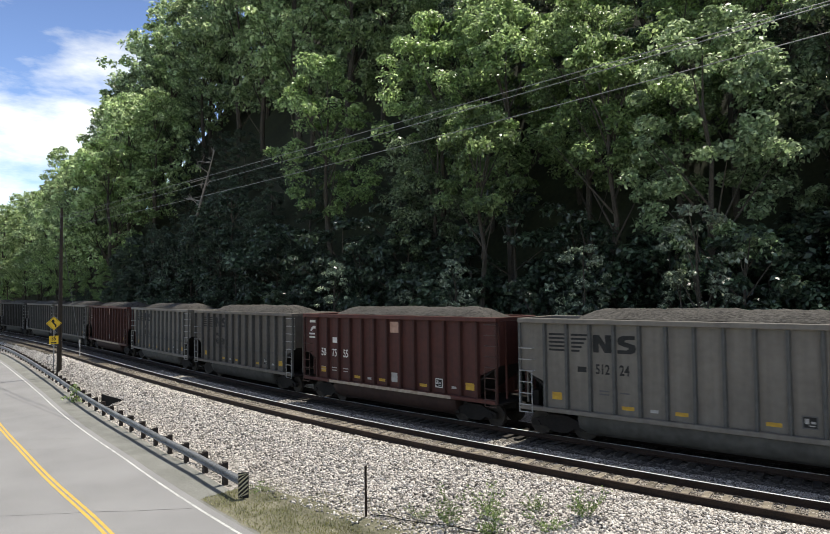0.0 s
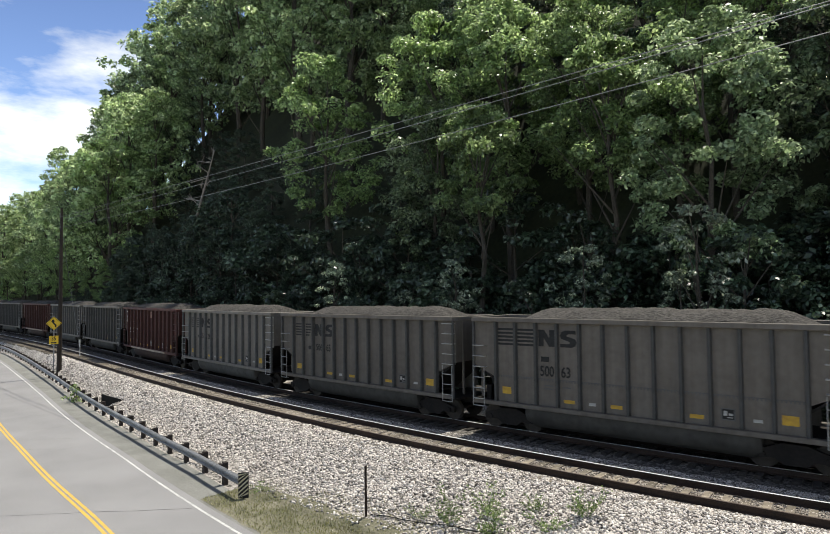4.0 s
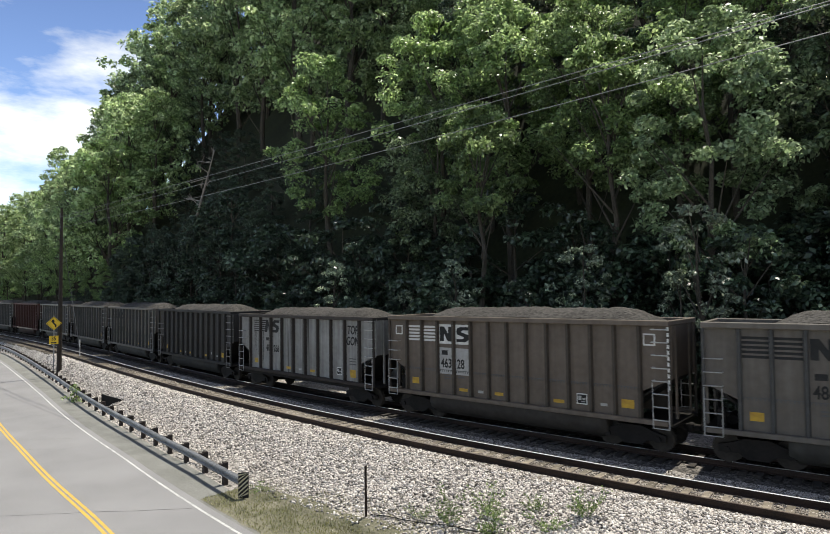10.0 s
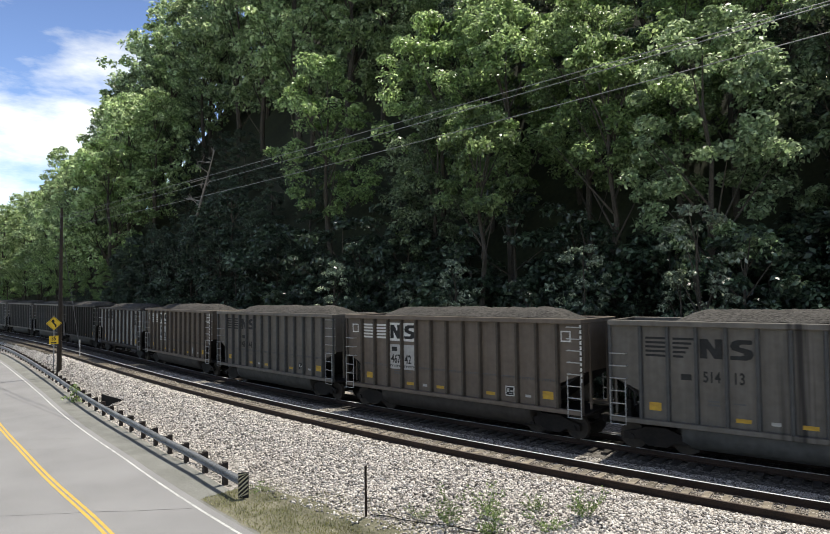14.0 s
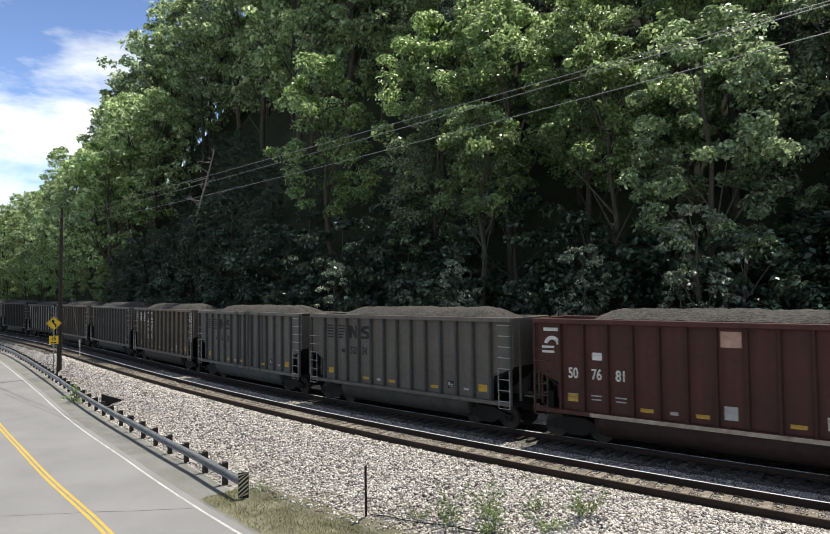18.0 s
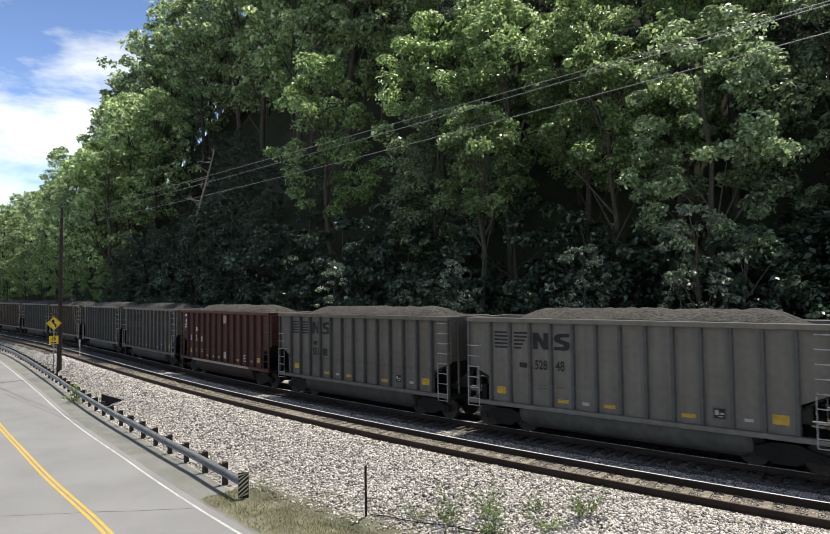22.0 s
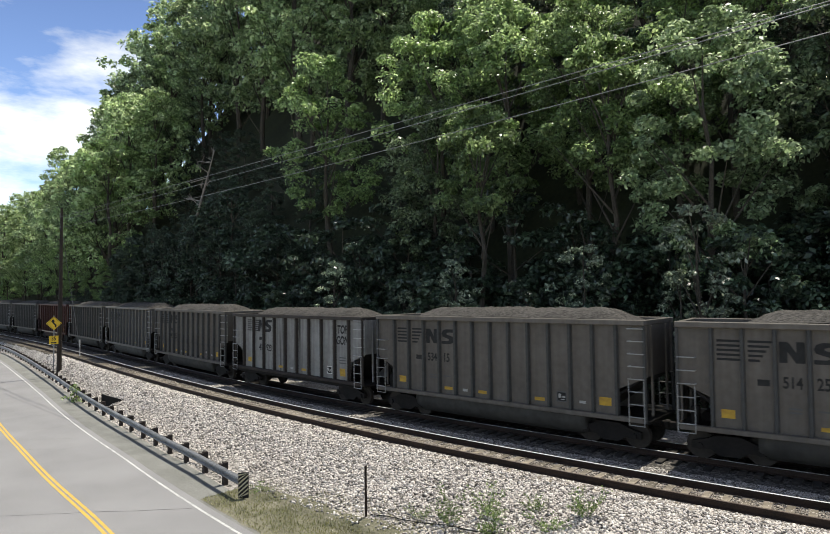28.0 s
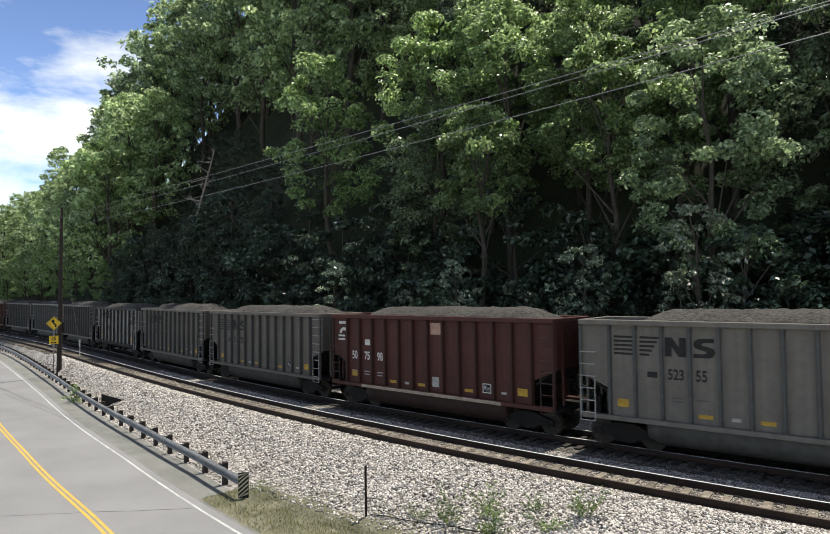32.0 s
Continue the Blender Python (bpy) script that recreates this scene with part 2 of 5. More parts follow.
M_WHEEL = material("wheel steel", (0.06, 0.05, 0.042), (0.025, 0.022, 0.02), 0.7, 0.5)
# Hollow below the sloping end sheet: its shade is painted as near-black.
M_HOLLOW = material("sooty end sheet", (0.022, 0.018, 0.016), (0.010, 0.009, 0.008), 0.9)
M_PLACARD = material("yellow placard", (0.50, 0.315, 0.040), (0.34, 0.20, 0.035), 0.65, stain=4)
PAINTS = {
    "grey": material("grey car paint", (0.127, 0.112, 0.096), (0.082, 0.071, 0.060), 0.62, grain=4, stain=0.8, bump=0.08, streak=0.35, spread=0.10),
    "pale": material("pale grey car paint", (0.162, 0.147, 0.128), (0.113, 0.101, 0.087), 0.6, grain=4, stain=0.8, bump=0.08, streak=0.35, spread=0.06),
    "streaked": material("streaked grey car paint", (0.134, 0.121, 0.106), (0.086, 0.077, 0.066), 0.62, grain=4, stain=0.8, bump=0.08, streak=0.35, smear=(-1.2, 2.4, (0.022, 0.019, 0.018))),
    "dark": material("sooty black car paint", (0.045, 0.042, 0.040), (0.029, 0.027, 0.026), 0.62, grain=4, stain=0.8, bump=0.08, streak=0.35),
    "brown": material("taupe car paint", (0.137, 0.109, 0.086), (0.092, 0.072, 0.056), 0.62, grain=4, stain=0.8, bump=0.08, streak=0.3),
    "red": material("oxide red car paint", (0.085, 0.026, 0.020), (0.045, 0.016, 0.013), 0.62, grain=4, stain=0.8, bump=0.08, streak=0.35, spread=0.12),
    "white": material("chalky white car paint", (0.266, 0.263, 0.252), (0.144, 0.137, 0.130), 0.62, grain=4, stain=0.8, bump=0.08, streak=0.5, smear=(-1.6, 1.2, (0.043, 0.040, 0.036))),
}


# Posts darker than the sheets: rib shade in the colour; white car's are rusty.
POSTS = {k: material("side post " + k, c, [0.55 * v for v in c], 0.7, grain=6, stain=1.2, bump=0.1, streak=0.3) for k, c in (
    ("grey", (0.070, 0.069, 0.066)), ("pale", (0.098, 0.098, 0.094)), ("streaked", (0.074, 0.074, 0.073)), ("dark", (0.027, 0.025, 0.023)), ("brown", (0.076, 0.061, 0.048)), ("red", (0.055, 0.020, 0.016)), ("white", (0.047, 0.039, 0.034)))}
CHORDS = {**PAINTS, "white": POSTS["white"], "dark": POSTS["dark"]}
SILLS = {**PAINTS, "white": material("rust-black sill", (0.045, 0.034, 0.029), (0.020, 0.016, 0.014), 0.85, grain=8, stain=1.4), "dark": POSTS["dark"]}
# Tub paint darkened: grime, and the shade below the sills put into the colour.
GRIMED_SHADED = {k: material("grimed tub " + k, c, [0.5 * v for v in c], 0.75, grain=4, stain=0.8, bump=0.1, streak=0.2) for k, c in (
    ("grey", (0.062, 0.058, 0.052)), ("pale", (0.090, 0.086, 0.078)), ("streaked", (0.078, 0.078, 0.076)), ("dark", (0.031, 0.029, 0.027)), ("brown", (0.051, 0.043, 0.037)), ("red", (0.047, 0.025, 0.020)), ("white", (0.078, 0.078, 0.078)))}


# ---- mesh helpers ----

def mesh_of(bm, name, mats):
    me = bpy.data.meshes.new(name)
    bm.to_mesh(me)
    bm.free()
    for m in (mats if isinstance(mats, (list, tuple)) else [mats]):
        me.materials.append(m)
    return me


def thing(name, bm, mats, label, category, group="", kind=""):
    return tagged(new(name, mesh_of(bm, name, mats)), label, category, group, kind)


def empty(name, label, category, group="", kind=""):
    return tagged(new(name), label, category, group, kind)


def part(name, bm, mats, parent, label="", m=None):
    ob = new(name, mesh_of(bm, name, mats))
    ob.parent = parent
    if m is not None:
        ob.matrix_local = m
    return tagged(ob, label)


def twin(ob, m):
    """Another piece on the same mesh, under the same parent."""
    o = new(ob.name.split(".")[0], ob.data)
    o.parent = ob.parent
    o.matrix_local = m
    if "label" in ob:
        o["label"] = ob["label"]
    return o


def box(bm, x0, x1, y0, y1, z0, z1, bevel=0.0):
    r = bmesh.ops.create_cube(bm, size=1.0, matrix=Matrix.LocRotScale(((x0 + x1) / 2, (y0 + y1) / 2, (z0 + z1) / 2), None, (abs(x1 - x0), abs(y1 - y0), abs(z1 - z0))))
    if bevel:
        edges = list({e for v in r["verts"] for e in v.link_edges})
        bmesh.ops.bevel(bm, geom=edges, offset=bevel, segments=1, affect="EDGES")
    return r["verts"]


def tube(bm, a, b, r0, r1=None, n=8):
    a, b = Vector(a), Vector(b)
    d = b - a
    m = Matrix.Translation((a + b) / 2) @ d.to_track_quat("Z", "Y").to_matrix().to_4x4()
    bmesh.ops.create_cone(bm, cap_ends=True, segments=n, radius1=r0, radius2=r0 if r1 is None else r1, depth=d.length, matrix=m)


def cable(bm, pts, r, n=5):
    """A thin line through points, as one connected tube."""
    rings = []
    for i, p in enumerate(pts):
        d = (pts[min(i + 1, len(pts) - 1)] - pts[max(i - 1, 0)]).normalized()
        a = d.cross(Vector((0, 0, 1))).normalized()
        b = a.cross(d)
        rings.append([bm.verts.new(p + r * (math.cos(6.2832 * k / n) * a + math.sin(6.2832 * k / n) * b)) for k in range(n)])
    for p, q in zip(rings, rings[1:]):
        for k in range(n):
            bm.faces.new((p[k], p[(k + 1) % n], q[(k + 1) % n], q[k]))
    bm.faces.new(rings[0])
    bm.faces.new(rings[-1])
    bmesh.ops.recalc_face_normals(bm, faces=bm.faces)


def bent(bm, pts, r, n=5):
    """A bar bent at right angles through points, as one connected tube."""
    pts = [Vector(p) for p in pts]
    normal = (pts[1] - pts[0]).cross(pts[2] - pts[1]).normalized()
    rings = []
    for i, p in enumerate(pts):
        d0 = (p - pts[i - 1]).normalized() if i else (pts[1] - p).normalized()
        d1 = (pts[i + 1] - p).normalized() if i + 1 < len(pts) else d0
        side = (d0 + d1).normalized().cross(normal)
        k = 1.41 if (d0 - d1).length > 0.1 else 1.0
        rings.append([bm.verts.new(p + r * (math.cos(6.2832 * j / n) * normal + k * math.sin(6.2832 * j / n) * side)) for j in range(n)])
    for p, q in zip(rings, rings[1:]):
        for j in range(n):
            bm.faces.new((p[j], p[(j + 1) % n], q[(j + 1) % n], q[j]))
    bm.faces.new(rings[0])
    bm.faces.new(rings[-1])
    bmesh.ops.recalc_face_normals(bm, faces=bm.faces)


def prism(bm, outline, y0, y1):
    """A plate: an outline in x and z, from y0 to y1."""
    f = [bm.verts.new((x, y0, z)) for x, z in outline]
    g = [bm.verts.new((x, y1, z)) for x, z in outline]
    bm.faces.new(f)
    bm.faces.new(list(reversed(g)))
    k = len(f)
    for i in range(k):
        bm.faces.new((f[i], g[i], g[(i + 1) % k], f[(i + 1) % k]))
    bmesh.ops.recalc_face_normals(bm, faces=bm.faces)


def sweep(bm, centres, profile, closed=True, mat=0):
    """Carry a profile (across, up) along points (x, y, z, heading)."""
    rings = []
    for x, y, z, h in centres:
        rings.append([bm.verts.new((x + a * math.sin(h), y + a * math.cos(h), z + u)) for a, u in profile])
    k = len(profile)
    for p, q in zip(rings, rings[1:]):
        for i in range(k if closed else k - 1):
            f = bm.faces.new((p[i], p[(i + 1) % k], q[(i + 1) % k], q[i]))
            f.material_index = mat
    if closed:
        bm.faces.new(rings[0])
        bm.faces.new(list(reversed(rings[-1])))
    bmesh.ops.recalc_face_normals(bm, faces=bm.faces)


# ---- the line of the track ----
GRADE = 0.0082
_s = np.arange(-90.0, 420.01, 0.25)
_k = np.where(_s < 2.88, 7.754e-3, np.where(_s > 67.2, -1.778e-3, 7.754e-3 + (-1.778e-3 - 7.754e-3) * (_s - 2.88) / 64.32))
_k = np.where((_s > 190) | (_s < -25), 0.0, _k)
_th = np.cumsum(_k) * 0.25
_th -= np.interp(0, _s, _th)
_x = np.cumsum(-np.cos(_th)) * 0.25
_y = np.cumsum(np.sin(_th)) * 0.25
_x -= np.interp(0, _s, _x)
_y += 18.2815 - np.interp(0, _s, _y)


def dip(s):
    """The farther track lies a little lower round the bend."""
    return 0.13 * min(1.0, max(0.0, (s - 8) / 25))


def along(s, off=0.0, z=0.0):
    """A point beside the near rail: s metres along, off metres beyond it, z over the rail head. With the heading."""
    h = float(np.interp(s, _s, _th))
    return float(np.interp(s, _s, _x)) + off * math.sin(h), float(np.interp(s, _s, _y)) + off * math.cos(h), z + GRADE * s - (dip(s) if off > 3 else 0), h


def line(s0, s1, step, off, z):
    n = max(2, int((s1 - s0) / step) + 1)
    return [along(s0 + (s1 - s0) * i / (n - 1), off, z) for i in range(n)]


# ---- ground, road and track ----
def smooth(a):
    a = min(1.0, max(0.0, a))
    return a * a * (3 - 2 * a)


# lateral places of the road edge line, centre line and guardrail, measured from the near rail
EDGE = ((-60, -13.5), (-20, -10.6), (13.5, -7.7), (18.0, -7.2), (24.8, -6.45), (34.5, -5.75), (45.7, -4.9), (54.2, -4.47), (61.2, -4.19), (74.5, -3.55), (100, -2.9), (300, -2.9))
CENTRE = ((-60, -17.0), (-20, -14.0), (12, -10.55), (16.5, -10.1), (18.6, -9.85), (23.3, -9.55), (29.0, -9.14), (37.2, -8.74), (50, -7.9), (77, -6.3), (100, -6.0), (300, -6.0))
GUARD = ((-20, -9.4), (10, -6.7), (16.3, -6.0), (20.2, -5.45), (27.4, -4.75), (38.5, -3.95), (49.8, -3.15), (61.2, -2.58), (72.8, -1.94), (84, -1.35), (93, -1.15), (300, -1.15))


def road_z(s):
    """The road climbs gently with the line past the pole."""
    return -1.0 + 0.008 * min(max(0.0, s - 45), 100)


def lateral(table, s):
    return float(np.interp(s, [t[0] for t in table], [t[1] for t in table]))


def ground_z(s, off):
    """Height of the ground: road level near the camera, ballast bed, then the wooded hillside."""
    bed = -0.29
    og = lateral(GUARD, s)
    if -1.0 < off < 2.4:
        bed += 0.048 * smooth((off + 1.0) / 0.5) * smooth((2.4 - off) / 0.5)
    if off > 3.0:
        bed -= dip(s) * smooth((off - 3.0) / 0.8)
    if off > 6.9:
        bed -= 0.2 * smooth((off - 6.9) / 2.0)
    if off > 10.0:
        steep = 1.55 * (1 - 0.55 * smooth((s - 98) / 40))
        toe = 10.0 + 6.0 * (1 - smooth((s - 32) / 26))
        bed += steep * max(0.0, min(off, 46) - toe) + 0.3 * min(off - 10.0, toe - 10.0) - 0.12 * max(0, off - 46)
    a = smooth((off - og - 0.2) / (-0.75 - og))
    return (road_z(s) - 0.03) * (1 - a) + (bed + GRADE * min(max(s, -30), 160)) * a


def make_ground():
    offs = [-900, -300, -90, -40, -20, -12, -9, -7.5, -6.5, -5.7, -5, -4.4, -3.8, -3.2, -2.6, -2, -1.5, -1, -0.5, 0.2, 1.0, 1.8, 2.4, 3.0, 3.6, 4.4, 5.2, 6.0, 6.6, 7.1, 7.6, 8.2, 9, 10, 11, 12, 14, 16, 18, 20, 25, 30, 38, 46, 60, 120, 400, 900]
    ss = [-900, -300, -90, -60] + [-40 + 1.5 * i for i in range(120)] + [150, 170, 200, 250, 320, 410, 900]
    bm = bmesh.new()
    rows = []
    for s in ss:
        row = []
        for o in offs:
            sc = min(max(s, -85), 415)
            x, y, _, h = along(sc, o if abs(o) < 130 else math.copysign(130, o))
            far = abs(o) - 130 if abs(o) > 130 else 0
            x += math.copysign(far, o) * math.sin(h) - (s - sc) * math.cos(h)
            y += math.copysign(far, o) * math.cos(h) + (s - sc) * math.sin(h)
            z = ground_z(s, o)
            if -5 < o < 8 and abs(s) < 150:
                z += 0.05 * noise.noise((x * 0.9, y * 0.9, 0)) + (0.04 * noise.noise((x * 3, y * 3, 5)) if o < -0.7 else 0)
            row.append(bm.verts.new((x, y, z)))
        rows.append(row)
    for p, q in zip(rows, rows[1:]):
        for j in range(len(offs) - 1):
            f = bm.faces.new((p[j], q[j], q[j + 1], p[j + 1]))
            mid = (offs[j] + offs[j + 1]) / 2
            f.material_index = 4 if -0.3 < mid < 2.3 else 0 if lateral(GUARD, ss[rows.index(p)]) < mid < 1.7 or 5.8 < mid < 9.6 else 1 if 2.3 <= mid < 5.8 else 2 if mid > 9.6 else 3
            f.smooth = True
    bmesh.ops.recalc_face_normals(bm, faces=bm.faces)
    thing("ground", bm, [M_BALLAST, M_DARK_BALLAST, M_SOIL, M_SHOULDER, M_TRACK_BED], "pale crushed-stone ballast bed rising to a wooded hillside", "ground", kind="structure")


ROAD_Z = -1.0


def strip(name, s0, s1, step, fa, fb, z, mat, label, category, kind="structure", thick=0.0, columns=1):
    """A band along the track between two lateral lines; z is a height or follows the ground."""
    bm = bmesh.new()
    rows = []
    n = int((s1 - s0) / step) + 1
    for i in range(n):
        t = s0 + step * i
        ring = []
        for j in range(columns + 1):
            o = fa(t) + (fb(t) - fa(t)) * j / columns
            x, y, _, _h = along(t, o)
            ring.append(bm.verts.new((x, y, z(t, o) if callable(z) else z)))
        if thick:
            ring += [bm.verts.new((v.co.x, v.co.y, v.co.z - thick)) for v in reversed(ring)]
        rows.append(ring)
    for p, q in zip(rows, rows[1:]):
        k = len(p)
        for i in range(k if thick else k - 1):
            bm.faces.new((p[i], p[(i + 1) % k], q[(i + 1) % k], q[i]))
    if thick:
        bm.faces.new(rows[0])
        bm.faces.new(rows[-1])
    bmesh.ops.recalc_face_normals(bm, faces=bm.faces)
    if not thick and sum(f.normal.z for f in bm.faces) < 0:
        bmesh.ops.reverse_faces(bm, faces=bm.faces)
    return thing(name, bm, mat, label, category, kind=kind)


def make_road():
    strip("road", -60, 220, 2, lambda t: lateral(EDGE, t) + 0.30, lambda t: lateral(CENTRE, t) - 3.5, lambda t, o: road_z(t), M_ASPHALT, "sun-bleached grey two-lane asphalt road", "road", thick=0.25)
    strip("shoulder", -2, 220, 2, lambda t: lateral(GUARD, t) + 0.15, lambda t: lateral(EDGE, t) + 0.302, lambda t, o: road_z(t) - 0.012, M_SHOULDER, "gritty grey paved road shoulder", "shoulder", thick=0.2)
    for d in (0.03, -0.13):
        strip("yellow_line", -60, 160, 2, lambda t: lateral(CENTRE, t) + d + 0.10, lambda t: lateral(CENTRE, t) + d, lambda t, o: road_z(t) + 0.005, M_YELLOW_LINE, "yellow painted centre line on the asphalt", "road marking")
    strip("white_line", -60, 160, 2, lambda t: lateral(EDGE, t) + 0.042, lambda t: lateral(EDGE, t) - 0.042, lambda t, o: road_z(t) + 0.005, M_WHITE_LINE, "thin white edge line painted on the asphalt", "road marking")
    wave = lambda t: -4.55 + 0.55 * noise.noise((t * 0.55, 1.5, 0)) + 0.25 * noise.noise((t * 1.9, 4, 0)) - 0.06 * (t - 11)
    strip("verge", 1.0, 17.2, 0.3, lambda t: min(wave(t), lateral(GUARD, t) + 2.0), lambda t: lateral(EDGE, t) + 0.42 + 0.12 * noise.noise((t * 1.3, 9, 0)), lambda t, o: max(ground_z(t, o), ROAD_Z - 0.012) + 0.006, M_VERGE, "olive-brown dirt verge with sparse grass", "ground", columns=6)
    rnd = random.Random(4)
    for s0, s1, o0, o1 in ((16.6, 20.6, -7.5, -12.0), (27.8, 29.4, -7.6, -9.3), (30.0, 31.6, -6.9, -9.0)):
        bm = bmesh.new()
        pts = []
        for i in range(15):
            a = i / 14
            x, y, _, _h = along(s0 + (s1 - s0) * a + rnd.uniform(-0.05, 0.05), o0 + (o1 - o0) * a)
            pts.append((x, y, ROAD_Z + 0.004))
        for (x, y, z), (x2, y2, z2) in zip(pts, pts[1:]):
            w = (0.010 + rnd.random() * 0.012) * (1 if s0 < 20 else 0.6)
            bm.faces.new([bm.verts.new(v) for v in ((x - w, y, z), (x + w, y, z), (x2 + w, y2, z2), (x2 - w, y2, z2))])
        bmesh.ops.recalc_face_normals(bm, faces=bm.faces)
        thing("road_crack", bm, M_CRACK, "dark hairline crack across the asphalt", "crack", "road cracks", "structure")


RAIL_PROFILE = [(-0.08, -0.205), (0.08, -0.205), (0.08, -0.19), (0.014, -0.165), (0.014, -0.06), (0.042, -0.045), (0.042, -0.004), (-0.042, -0.004), (-0.042, -0.045), (-0.014, -0.06), (-0.014, -0.165), (-0.08, -0.19)]
HEAD_PROFILE = [(-0.040, -0.004), (0.040, -0.004), (0.034, 0.003), (-0.034, 0.003)]


def make_track(centre, s0, s1, ties, label):
    track = empty("railroad_track", label, "railroad track", kind="structure")
    for side in (-HALF_GAUGE, HALF_GAUGE):
        bm = bmesh.new()
        sweep(bm, line(s0, s1, 1.5, centre + side, 0), RAIL_PROFILE)
        rail = part("rail", bm, M_RAIL, track, "rust-brown steel rail")
        bm = bmesh.new()
        sweep(bm, line(s0, s1, 1.5, centre + side, 0), HEAD_PROFILE)
        part("rail_head", bm, M_RAIL_GLINT if side > 0 or centre > 2 else M_RAIL_DULL, rail, "wheel-polished rail head")
    shapes = []
    rnd = random.Random(int(centre * 10))
    for i in range(5):
        bm = bmesh.new()
        box(bm, -0.115, 0.115, -1.3, 1.3, -0.40, -0.208, 0.012)
        for v in bm.verts:
            v.co.x += rnd.uniform(-0.012, 0.012)
            v.co.y += rnd.uniform(-0.05, 0.05)
            v.co.z += rnd.uniform(-0.008, 0.004)
        shapes.append(mesh_of(bm, "tie", M_TIE if centre < 2 else M_TIE_UNDER_TRAIN))
    s = ties[0]
    while s < ties[1]:
        ob = new("tie", rnd.choice(shapes))
        ob.parent = track
        x, y, z, h = along(s, centre + rnd.uniform(-0.05, 0.05))
        ob.matrix_local = pose(x, y, z, 0, math.degrees(math.atan(GRADE)), -math.degrees(h) + rnd.uniform(-1.2, 1.2))
        s += 0.52 + rnd.uniform(-0.03, 0.03)
    return track


# ---- trees ----
def leaf_cloud(rng, centres, radii, per, size, flat=0.65, droop=0.35):
    """Leaves on the outer shells of clumps: arrays of quads."""
    n = len(centres)
    idx = np.repeat(np.arange(n), per)
    d = rng.normal(size=(len(idx), 3))
    d[:, 2] = d[:, 2] * 0.8 + 0.35
    d /= np.linalg.norm(d, axis=1)[:, None]
    rad = radii[idx] * (0.55 + 0.5 * rng.random(len(idx)))
    pos = centres[idx] + d * rad[:, None] * np.array([1, 1, flat])
    nrm = d * 0.6 + rng.normal(size=d.shape) * 0.55 + np.array([0, 0, 0.5])
    nrm /= np.linalg.norm(nrm, axis=1)[:, None]
    t = np.cross(nrm, rng.normal(size=d.shape))
    t /= np.linalg.norm(t, axis=1)[:, None]
    b = np.cross(nrm, t)
    sz = size * (0.6 + 0.8 * rng.random(len(idx)))[:, None]
    bend = nrm * sz * 0.18
    v = np.stack([pos - t * sz - bend, pos - b * sz * 0.55, pos + t * sz - bend, pos + b * sz * 0.55], 1)
    return v.reshape(-1, 3)


def quads_mesh(name, verts, mat):
    me = bpy.data.meshes.new(name)
    k = len(verts) // 4
    me.vertices.add(len(verts))
    me.vertices.foreach_set("co", np.ascontiguousarray(verts, dtype=np.float32).ravel())
    me.loops.add(k * 4)
    me.loops.foreach_set("vertex_index", np.arange(k * 4, dtype=np.int32))
    me.polygons.add(k)
    me.polygons.foreach_set("loop_start", np.arange(0, k * 4, 4, dtype=np.int32))
    me.update(calc_edges=True)
    me.validate()
    me.materials.append(mat)
    return me


def make_tree(seed, height, width, clumps, per, size, mat, label, name="tree", low=0.10):
    rng = np.random.default_rng(seed)
    rnd = random.Random(seed)
    tree = empty(name, label, "tree" if name == "tree" else "shrub", "trees of the wooded hillside" if name == "tree" else "shrubs along the track")
    a = rng.random(clumps) ** 0.85
    z = height * (low + (0.99 - low) * a)
    prof = np.sin(np.pi * np.clip(a * 0.86 + 0.10, 0, 1)) ** 0.6
    ang = rng.random(clumps) * 2 * np.pi
    lobes = 1 + 0.28 * np.sin(ang * 3 + rng.random() * 6) + 0.15 * np.sin(ang * 5 + a * 9)
    r = width * prof * lobes * (0.45 + 0.55 * np.sqrt(rng.random(clumps)))
    centres = np.stack([r * np.cos(ang), r * np.sin(ang), z], 1)
    radii = width * (0.12 + 0.15 * rng.random(clumps))
    crown = new("crown", quads_mesh("crown", leaf_cloud(rng, centres, radii, per, size), mat))
    crown.parent = tree
    bm = bmesh.new()
    base = 0.012 * height + 0.05
    p = Vector((0, 0, -0.6))
    for i in range(6):
        q = Vector((rnd.uniform(-0.05, 0.05) * height * 0.25, rnd.uniform(-0.05, 0.05) * height * 0.25, height * 0.9 * (i + 1) / 6))
        tube(bm, p, q, base * (1 - i / 6.6), base * (1 - (i + 1) / 6.6), 7)
        p = q
    for i in rng.choice(clumps, min(clumps, 12), replace=False):
        c = Vector(centres[i])
        k = max(0.12, c.z / height - 0.2)
        tube(bm, (0, 0, height * k * 0.95), c, base * 0.26, 0.015, 5)
    part("trunk", bm, M_BARK, tree)
    return tree


